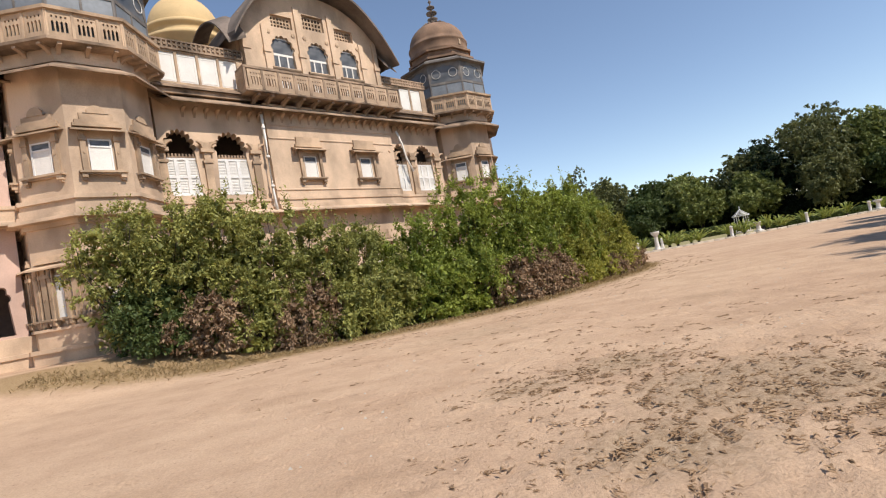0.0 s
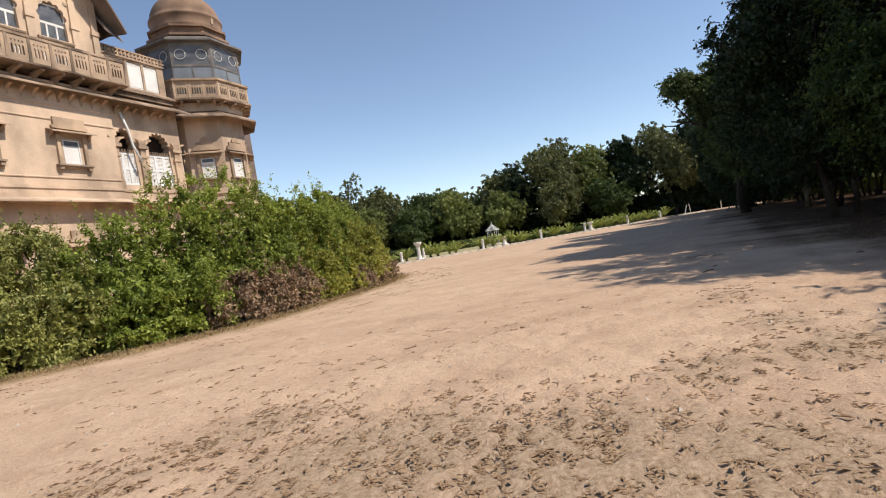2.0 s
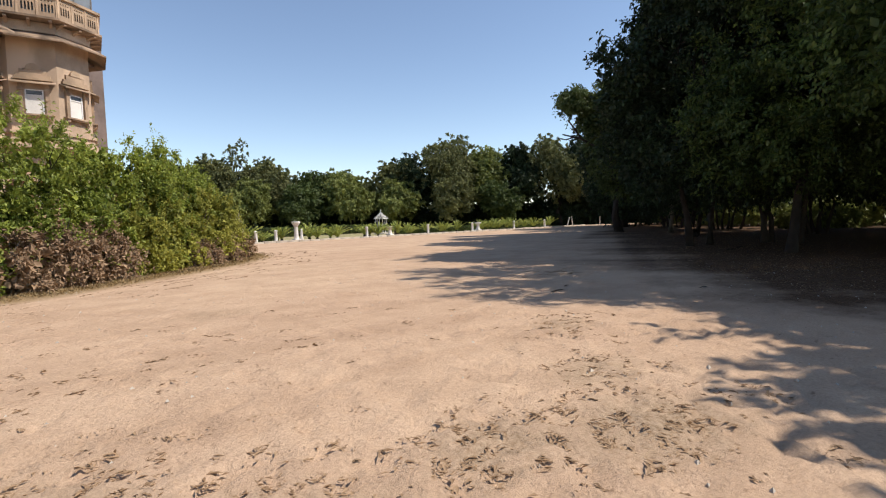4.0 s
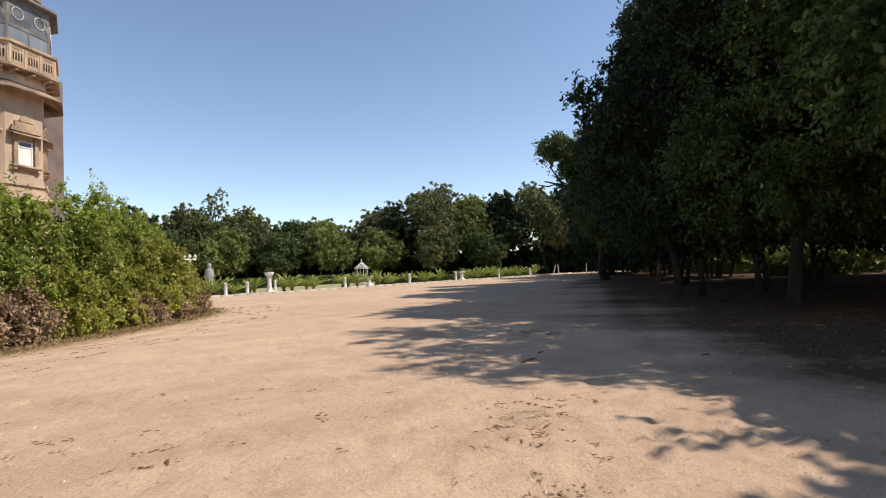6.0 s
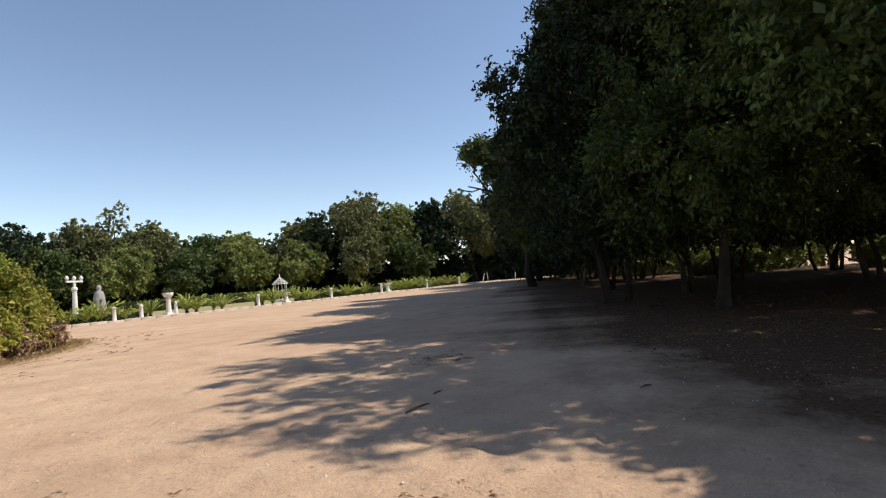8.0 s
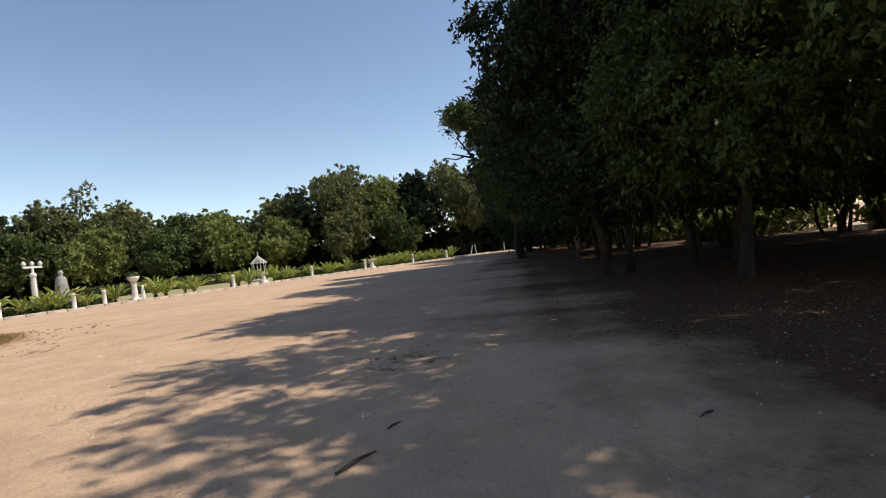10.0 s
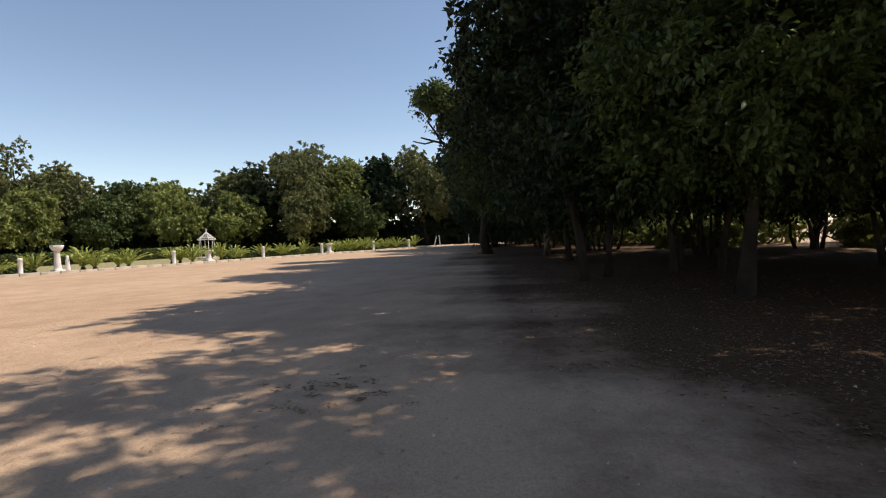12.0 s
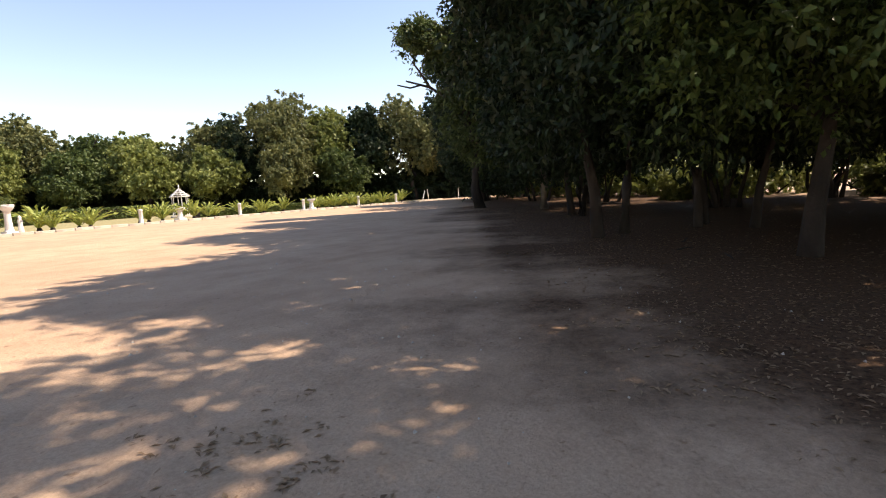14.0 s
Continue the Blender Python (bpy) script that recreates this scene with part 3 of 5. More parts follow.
for pts_, r0 in (([(-0.18, 0.09, 5.87), (-1.42, 0.98, 7.03), (-2.58, 1.78, 7.83), (-3.83, 2.67, 8.19)], 0.15), ([(-2.58, 1.78, 7.83), (-3.20, 1.96, 8.63), (-3.56, 2.31, 9.35)], 0.09), ([(-3.03, 2.14, 7.97), (-3.74, 2.40, 7.74), (-4.36, 2.94, 7.92)], 0.07)):
    tube(bm, pts_, [r0 * (1 - 0.22 * i) for i in range(len(pts_))], 6)
part("bare_branch", bm, BARK, edge_tree, "leafless dark branch")
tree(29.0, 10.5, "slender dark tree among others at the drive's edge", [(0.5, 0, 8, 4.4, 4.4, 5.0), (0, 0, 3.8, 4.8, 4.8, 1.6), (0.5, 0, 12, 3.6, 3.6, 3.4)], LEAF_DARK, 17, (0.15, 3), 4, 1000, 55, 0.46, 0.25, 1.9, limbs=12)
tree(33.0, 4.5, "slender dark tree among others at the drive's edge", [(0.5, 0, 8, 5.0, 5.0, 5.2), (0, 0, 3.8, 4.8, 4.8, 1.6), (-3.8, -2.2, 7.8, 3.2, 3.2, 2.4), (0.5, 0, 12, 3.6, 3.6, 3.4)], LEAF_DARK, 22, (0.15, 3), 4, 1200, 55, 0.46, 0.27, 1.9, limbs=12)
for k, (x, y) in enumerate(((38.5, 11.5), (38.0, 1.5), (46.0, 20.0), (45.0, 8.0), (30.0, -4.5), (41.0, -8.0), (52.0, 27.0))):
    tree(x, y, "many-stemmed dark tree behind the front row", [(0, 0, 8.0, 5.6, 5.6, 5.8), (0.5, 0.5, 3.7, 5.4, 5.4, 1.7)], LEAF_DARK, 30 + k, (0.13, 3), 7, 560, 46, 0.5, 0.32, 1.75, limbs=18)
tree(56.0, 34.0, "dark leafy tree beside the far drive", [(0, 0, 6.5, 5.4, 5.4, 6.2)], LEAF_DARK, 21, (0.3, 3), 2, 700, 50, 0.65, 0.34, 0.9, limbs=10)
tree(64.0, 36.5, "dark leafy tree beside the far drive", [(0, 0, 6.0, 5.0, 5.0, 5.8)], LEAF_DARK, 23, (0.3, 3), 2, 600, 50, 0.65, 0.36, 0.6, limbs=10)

# the wood behind the garden: x, y, top, half width, leaves
WOOD = [
    (10, 84, 10.5, 6.5, LEAF_MID), (18, 83, 11.0, 6.0, LEAF_DARK), (24, 82, 11.0, 5.5, LEAF_OLIVE), (31.5, 79, 10.9, 4.6, LEAF_OLIVE),
    (36.5, 77, 9.2, 4.5, LEAF_MID), (42, 75, 9.4, 4.8, LEAF_LIGHT), (47, 71.5, 10.2, 4.6, LEAF_OLIVE), (50.5, 69, 11.3, 4.4, LEAF_DARK),
    (55, 65, 13.8, 6.6, LEAF_OLIVE), (60.5, 62, 12.6, 4.6, LEAF_LIGHT), (64, 58, 12.4, 4.6, LEAF_DARK), (67.5, 53.5, 13.2, 5.4, LEAF_OLIVE),
    (72, 51, 14.5, 6.5, LEAF_DARK), (27, 74, 7.5, 3.6, LEAF_LIGHT), (40, 69, 7.6, 4.2, LEAF_LIGHT), (52, 61, 7.4, 3.6, LEAF_OLIVE),
    (46, 66, 7.0, 3.4, LEAF_LIGHT), (34, 72, 6.8, 3.6, LEAF_MID), (20, 76, 7.5, 4.0, LEAF_MID), (58, 57, 6.6, 3.2, LEAF_MID),
    (80, 46, 13, 6, LEAF_DARK), (88, 40, 12, 6, LEAF_MID), (62, 70, 12, 6, LEAF_DARK), (45, 82, 9.5, 6, LEAF_DARK), (30, 88, 10, 6, LEAF_DARK), (2, 88, 10, 7, LEAF_DARK), (-8, 90, 10, 7, LEAF_MID),
]
for k, (x, y, top, w, leaf) in enumerate(WOOD):
    r_ = random.Random(100 + k)
    top *= 1.08
    bl = [(r_.uniform(-.15, .15) * w, 0, top * 0.56, w * 0.92, w * 0.92, top * 0.33), (r_.uniform(-.35, .35) * w, r_.uniform(-.3, .3) * w, top * 0.76, w * 0.62, w * 0.62, top * 0.235),
          (r_.uniform(-.7, .7) * w, -0.5 * w, top * 0.45, w * 0.5, w * 0.5, top * 0.2), (r_.uniform(-.8, .8) * w, -0.3 * w, top * 0.6, w * 0.42, w * 0.42, top * 0.17)]
    tree(x, y, "broad " + {"dark_tree_leaves": "dark green", "tree_leaves": "green", "pale_tree_leaves": "pale green", "olive_tree_leaves": "olive green"}[leaf.name] + " tree in the wood behind the garden",
         bl, leaf, 200 + k, (0.3, 3), 1, 420, 50, 0.36, 0.32, 1.2, limbs=6, group="wood behind the garden", lumps=(10, 0.34), fill=16)
tree(27.6, 80.5, "slender pale feathery tree standing above the wood", [(0.5, 0, 12.6, 1.1, 1.1, 1.8), (-1.2, 0, 12.2, 0.7, 0.7, 1.6), (0, 0, 10.2, 1.7, 1.7, 1.6), (0, 0, 7.5, 2.4, 2.4, 3)], LEAF_OLIVE, 260, (0.2, 3), 1, 200, 26, 0.28, 0.3, 4.0, limbs=8, core=0, group="wood behind the garden")
# low rows of near-black leaves put the shade beneath the crowns into colour
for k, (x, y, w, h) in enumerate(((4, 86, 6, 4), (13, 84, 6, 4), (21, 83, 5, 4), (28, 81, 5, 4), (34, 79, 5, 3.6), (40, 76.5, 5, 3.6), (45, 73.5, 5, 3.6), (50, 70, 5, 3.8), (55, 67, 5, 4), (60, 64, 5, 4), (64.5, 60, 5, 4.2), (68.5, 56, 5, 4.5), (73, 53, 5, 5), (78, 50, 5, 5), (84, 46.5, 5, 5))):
    tree(x, y, "undergrowth at the foot of the wood, leaves coloured dark as shade", [(0, 0, h * 0.45, w, w * 0.7, h * 0.55), (0, 0, h * 0.2, w, w * 0.7, h * 0.3)], LEAF_DARK, 340 + k, (0.08, 1), 3, 300, 40, 0.5, 0.44, 0.1, limbs=6, name="undergrowth", group="undergrowth of the wood")
for k, (x, y, h, w) in enumerate(((76, 56, 13, 5.5), (83, 52, 12, 5.5), (91, 47, 12, 6))):
    tree(x, y, "dark green tree closing the end of the drive", [(0, 0, h * 0.55, w, w, h * 0.45), (0, 0, h * 0.3, w, w, h * 0.3)], LEAF_DARK, 370 + k, (0.3, 3), 2, 300, 50, 0.7, 0.42, 0.5, limbs=6, group="wood behind the garden")
# sunlit scrub beyond the row of stems
for k, (x, y, w, h) in enumerate(((56, 20, 4.5, 3.6), (53, 12, 4.5, 3.2), (52, 3, 4.5, 3.4), (52, -5, 5, 3.4), (60, 27, 4.5, 3.8), (50, -14, 5.5, 3.6), (46, -22, 6, 3.6), (76, 39, 3.4, 3.2), (80, 42.5, 3, 3.0), (70, 32, 5, 4.5), (84, 37, 6, 5), (48, 14, 2.5, 1.8), (47, 4, 2.5, 1.6))):
    tree(x, y, "sunlit pale green scrub beyond the trees", [(0, 0, h * 0.5, w, w, h * 0.5), (w * 0.3, w * 0.3, h * 0.6, w * 0.6, w * 0.6, h * 0.5)], LEAF_LIGHT, 300 + k, (0.1, 1), 3, 300, 30, 0.4, 0.34, 0.1, limbs=6, name="scrub", group="scrub beyond the trees")


# ---------- shrubs beside the palace ----------
def shrub(x, y, w, d, h, leaf, seed, label, n_clumps=190, per=84, size=0.115, turn=30, group="shrubs beside the palace", sprigs=40, stem=True, name="shrub", low=0.12):
    """A shrub: stems from the ground, clumps of leaves to its outline, upright sprigs on top."""
    rng = np.random.default_rng(seed)
    t = thing(name, x, y, height(x, y) - 0.03, turn, label, "shrub", group)
    bl = [(0, 0, h * 0.42, w, d, h * 0.44), (rng.normal() * 0.2, rng.normal() * 0.2, h * 0.68, w * 0.72, d * 0.72, h * 0.30), (0, 0, h * 0.2, w * 1.02, d * 1.02, h * 0.22)]
    pts, mid, along = crown_points(rng, bl, n_clumps, per, 0.24, low)
    pts[:, 2] = np.maximum(pts[:, 2], 0.05)
    leaf_object("leaves", pts, size * (0.7 + 0.7 * rng.random(len(pts))), leaf, t, rng, 0.48, 0.25, along)
    inner = [(b[0], b[1], b[2], b[3] * 0.62, b[4] * 0.62, b[5] * 0.7) for b in bl]
    p2, _, _ = crown_points(rng, inner, 60, 26, 0.3, 0.1)
    leaf_object("inner_leaves", p2, size * 2.2, leaf, t, rng, 0.6)
    if sprigs:
        top = mid[mid[:, 2] > h * 0.6]
        if len(top):
            base = top[rng.integers(0, len(top), sprigs)]
            lean = rng.normal(size=(sprigs, 3)) * 0.25 + (0, 0, 1)
            s = rng.random((sprigs, 26, 1)) * (0.35 + 0.45 * rng.random((sprigs, 1, 1)))
            sp = (base[:, None] + lean[:, None] * s + rng.normal(size=(sprigs, 26, 3)) * 0.05).reshape(-1, 3)
            tagged(leaf_object("sprig_leaves", sp, size * (0.7 + 0.6 * rng.random(len(sp))), leaf, t, rng, 0.42), kind="stuff")
    if stem:
        bm = bmesh.new()
        for q in mid[rng.choice(len(mid), min(26, len(mid)), replace=False)]:
            a = (q[0] * 0.25 + rng.normal() * 0.1, q[1] * 0.25 + rng.normal() * 0.1, 0.0)
            tube(bm, limb_path(rng, a, tuple(q), 0.12, 5), [0.028, 0.022, 0.017, 0.012, 0.006], 5)
        tagged(part("branchwork", bm, BARK_PALE if leaf is LEAF_DRY else STICK_WOOD, t), kind="stuff")
    return t


GREEN_L, FRESH_L, YEL_L, WITHER_L = "dense green leafy shrub on the sandy bank", "bright green feathery shrub beside the palace", "yellow-green shrub with dry tips at the hedge end", "red-brown withered shrub in the green hedge"
for k, (x, y, w, d, h, leaf, label) in enumerate((
        (-9.5, 17.0, 1.7, 1.6, 4.7, LEAF_SHRUB, GREEN_L), (-8.2, 17.3, 1.8, 1.6, 4.7, LEAF_SHRUB, GREEN_L), (-7.0, 17.4, 1.7, 1.6, 5.1, LEAF_SHRUB, GREEN_L), (-5.4, 17.4, 1.6, 1.5, 4.7, LEAF_SHRUB, GREEN_L),
        (-3.8, 17.8, 1.6, 1.5, 3.9, LEAF_SHRUB, GREEN_L), (-2.2, 18.0, 1.5, 1.4, 3.7, LEAF_SHRUB, GREEN_L), (-0.6, 18.5, 1.6, 1.4, 3.6, LEAF_FRESH, GREEN_L),
        (1.4, 19.2, 1.5, 1.5, 4.9, LEAF_FRESH, FRESH_L), (3.0, 20.2, 1.6, 1.5, 4.9, LEAF_FRESH, FRESH_L), (4.7, 21.8, 1.6, 1.5, 4.5, LEAF_FRESH, FRESH_L),
        (6.3, 23.3, 1.6, 1.5, 4.8, LEAF_FRESH, FRESH_L), (7.7, 25.2, 1.6, 1.6, 4.8, LEAF_FRESH, FRESH_L), (8.7, 27.2, 1.5, 1.6, 4.2, LEAF_FRESH, FRESH_L))):
    shrub(x, y, w, d, h, leaf, 400 + k, label, low=1.7 if k == 0 else 0.12)
for k, (x, y, w, h, leaf, label) in enumerate((
        (-8.4, 16.3, 1.3, 2.2, LEAF_MID, "dark blue-green leafy bush at the hedge foot"), (-7.0, 16.2, 1.3, 1.8, LEAF_DRY, "grey-brown dried shrub at the hedge foot"), (-5.5, 16.5, 1.3, 2.0, LEAF_SHRUB, GREEN_L),
        (-4.2, 16.7, 1.2, 1.7, LEAF_DRY, "grey-brown dried shrub at the hedge foot"), (-2.8, 16.9, 1.3, 2.0, LEAF_SHRUB, GREEN_L), (-1.4, 17.2, 1.2, 2.0, LEAF_SHRUB, GREEN_L), (0.0, 17.4, 1.2, 2.0, LEAF_FRESH, GREEN_L),
        (1.3, 17.9, 1.2, 2.1, LEAF_FRESH, GREEN_L), (2.5, 18.3, 1.2, 1.5, LEAF_DRY, WITHER_L), (3.6, 19.2, 1.2, 1.6, LEAF_DRY, WITHER_L), (4.6, 20.1, 1.1, 1.5, LEAF_DRY, WITHER_L),
        (3.2, 19.4, 1.1, 2.5, LEAF_FRESH, GREEN_L), (4.5, 20.7, 1.1, 2.5, LEAF_FRESH, GREEN_L), (5.8, 21.5, 1.2, 2.3, LEAF_YELLOW, YEL_L), (7.0, 22.9, 1.3, 2.8, LEAF_YELLOW, YEL_L), (8.4, 24.4, 1.3, 3.0, LEAF_YELLOW, YEL_L), (9.4, 26.0, 1.3, 2.9, LEAF_YELLOW, YEL_L),
        (10.15, 27.6, 1.15, 2.4, LEAF_YELLOW, YEL_L), (8.0, 23.3, 0.9, 1.0, LEAF_DRY, "grey-brown dried shrub at the hedge foot"), (9.2, 24.7, 0.9, 1.0, LEAF_DRY, "grey-brown dried shrub at the hedge foot"), (10.2, 26.3, 0.8, 1.0, LEAF_DRY, "grey-brown dried shrub at the hedge foot"),
        (10.3, 29.3, 1.0, 1.7, LEAF_DRY, "grey-brown dried shrub at the hedge end"))):
    shrub(x, y, w, w, h, leaf, 450 + k, label, 105, 72, 0.105, sprigs=14)
# ---------- the palace ----------
palace = thing("palace", PAL_O.x, PAL_O.y, 0, PAL_YAW, "sandstone palace with domed corner towers, balconies and white shutters", "palace")
palace.scale = (PAL_SIZE, PAL_SIZE, PAL_SIZE)
palace.location.z = 0.08
FOOT = TERRACE - 0.25


def moved(ob, x, y, z=0, turn=0):
    ob.matrix_basis = pose(x, y, z, 0, 0, turn)
    return ob


def chajja(bm, u0, u1, n0, n1, zw, ze, th=0.07):
    """A sloping stone eave between u0 and u1, from the wall (n0, zw) out to its lip (n1, ze)."""
    a = [bm.verts.new((u, y, z)) for u in (u0, u1) for y, z in ((-n0, zw), (-n1, ze), (-n1, ze - th), (-n0, zw - th))]
    for f in ((0, 1, 5, 4), (1, 2, 6, 5), (2, 3, 7, 6), (3, 0, 4, 7), (3, 2, 1, 0), (4, 5, 6, 7)):
        bm.faces.new([a[i] for i in f])


def bracket_mesh(w, deep, tall):
    """A curved stone bracket, its top at z 0, standing out from y 0 towards -y."""
    bm = bmesh.new()
    pr = [(0, 0), (-deep, 0), (-deep, -tall * 0.16)]
    pr += [(-deep * (1 - math.sin(a)) * 0.92, -tall * 0.16 - tall * 0.84 * (1 - math.cos(a))) for a in np.linspace(0, math.pi / 2, 6)[1:]]
    vs = [[bm.verts.new((x, y, z)) for y, z in pr] for x in (-w / 2, w / 2)]
    k = len(pr)
    for i in range(k):
        j = (i + 1) % k
        bm.faces.new((vs[0][i], vs[0][j], vs[1][j], vs[1][i]))
    bm.faces.new(vs[0])
    bm.faces.new(vs[1][::-1])
    bmesh.ops.recalc_face_normals(bm, faces=bm.faces)
    return bm


def panel_mesh(w, h, cuts=4):
    """A pierced balustrade panel: a frame with little openings below and a fretted row above."""
    bm = bmesh.new()
    holes = []
    step = (w * 0.72) / cuts
    for i in range(cuts):
        x0 = -w * 0.36 + i * step + step * 0.18
        holes.append(cusped(x0, x0 + step * 0.64, h * 0.24, h * 0.52, h * 0.64, 3, 8))
        holes.append(rect(x0 + step * 0.1, x0 + step * 0.52, h * 0.74, h * 0.82))
    slab(bm, rect(-w / 2, w / 2, 0, h), holes, -0.04, 0.04)
    return bm


PANEL = part("balustrade_panel", panel_mesh(0.80, 1.05), STONE_TRIM, palace)
moved(PANEL, 0.50, -0.92, 11.98)
BRACKET = part("bracket", bracket_mesh(0.16, 0.85, 0.62), STONE_DARK, palace)
moved(BRACKET, 0.55, -0.1, 11.82)
DENTIL = part("eave_bracket", bracket_mesh(0.12, 0.42, 0.42), STONE_DARK, palace)
moved(DENTIL, 1.4, -0.25, 11.05)

# walls, with the openings of the first-floor arches and windows through them
U_L, U_R = -4.1, 13.3
ARCHES_L = [(-3.95, -2.48), (-1.70, -0.05)]
ARCHES_R = [(9.25, 10.35), (11.05, 12.55)]
bm = bmesh.new()
slab(bm, rect(U_L, 1.0, FOOT, 11.6), [cusped(a, b, 6.95, 9.05, 10.05, 9) for a, b in ARCHES_L] + [cusped(a + 0.1, b - 0.1, 1.6, 3.7, 4.6, 7) for a, b in ARCHES_L], 0, 0.5)
part("bay_wall", bm, SANDSTONE, palace)
bm = bmesh.new()
slab(bm, rect(9.1, U_R, FOOT, 11.6), [cusped(a, b, 6.95, 9.0, 9.95, 9) for a, b in ARCHES_R] + [cusped(a + 0.05, b - 0.05, 1.6, 3.7, 4.6, 7) for a, b in ARCHES_R], 0, 0.5)
part("bay_wall", bm, SANDSTONE, palace)
WINDOWS = [(2.84, 3.58), (6.47, 7.23)]
bm = bmesh.new()
slab(bm, rect(1.0, 9.1, FOOT, 11.6), [rect(a, b, 7.72, 8.88) for a, b in WINDOWS] + [rect(a, b, 2.2, 3.6) for a, b in WINDOWS], -0.25, 0.5)
part("central_wall", bm, SANDSTONE, palace, "smooth sunlit sandstone wall")
# back wall and floors behind the arches, coloured dark as indoor shade
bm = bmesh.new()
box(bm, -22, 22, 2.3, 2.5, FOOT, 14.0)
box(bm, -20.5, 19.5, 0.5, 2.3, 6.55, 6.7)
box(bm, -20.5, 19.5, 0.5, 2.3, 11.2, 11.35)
part("inner_wall", bm, INTERIOR, palace, "plaster wall of the inner gallery, coloured dark for indoor shade")
bm = bmesh.new()
box(bm, -22, 22, 2.5, 16, FOOT, 13.9)
part("rear_block", bm, SANDSTONE, palace, "plain rear block of the palace")
bm = bmesh.new()
slab(bm, rect(-20.5, -9.4, FOOT, 11.6), [cusped(-11.0, -9.75, 6.95, 9.0, 9.95, 9), cusped(-13.2, -11.7, 6.95, 9.0, 9.95, 9), cusped(-10.95, -9.75, 2.0, 3.2, 4.0, 7), cusped(-13.2, -11.7, 2.0, 3.2, 4.0, 7)], 0, 0.5)
part("bay_wall", bm, STONE_PINK, palace)
# stone courses between the storeys and at the foot
for u0, u1, n in ((U_L, 1.0, 0.0), (1.0, 9.1, 0.25), (9.1, U_R, 0.0), (-20.5, -9.2, 0.0)):
    bm = bmesh.new()
    run(bm, u0 + 0.003, u1 - 0.003, [(-n + 0.01, 6.68), (-n - 0.16, 6.68), (-n - 0.16, 6.55), (-n - 0.10, 6.52), (-n - 0.10, 6.32), (-n - 0.22, 6.30), (-n - 0.22, 6.12), (-n - 0.75, 5.92), (-n - 0.75, 5.85), (-n - 0.08, 6.0), (-n - 0.06, 5.86), (-n + 0.01, 5.86)])
    part("string_course", bm, SANDSTONE, palace)
    bm = bmesh.new()
    run(bm, u0 + 0.003, u1 - 0.003, [(-n + 0.01, 1.9), (-n - 0.1, 1.88), (-n - 0.12, 1.3), (-n - 0.32, 1.28), (-n - 0.32, 1.15), (-n - 0.25, 1.13), (-n - 0.25, FOOT - 0.2), (-n + 0.01, FOOT - 0.2)])
    part("plinth", bm, SANDSTONE, palace)
for z in (7.05, 9.75, 10.45):
    bm = bmesh.new()
    run(bm, 1.003, 9.097, [(-0.25 + 0.01, z), (-0.285, z), (-0.30, z + 0.04), (-0.285, z + 0.08), (-0.25 + 0.01, z + 0.08)])
    part("wall_moulding", bm, SANDSTONE, palace)
# main eave and its brackets
bm = bmesh.new()
chajja(bm, U_L, U_R + 0.3, 0.0, 0.92, 11.62, 11.12)
chajja(bm, -20.5, -9.0, 0.0, 0.92, 11.62, 11.12)
part("eave", bm, STONE_DARK, palace, "stained projecting stone eave")
k = 0
for u0, u1, n in ((-3.4, 0.8, 0.0), (1.4, 9.0, 0.25), (9.5, 13.0, 0.0)):
    u = u0
    while u < u1:
        if k:
            again(DENTIL, palace, pose(u, -n, 11.05))
        k += 1
        u += 0.52


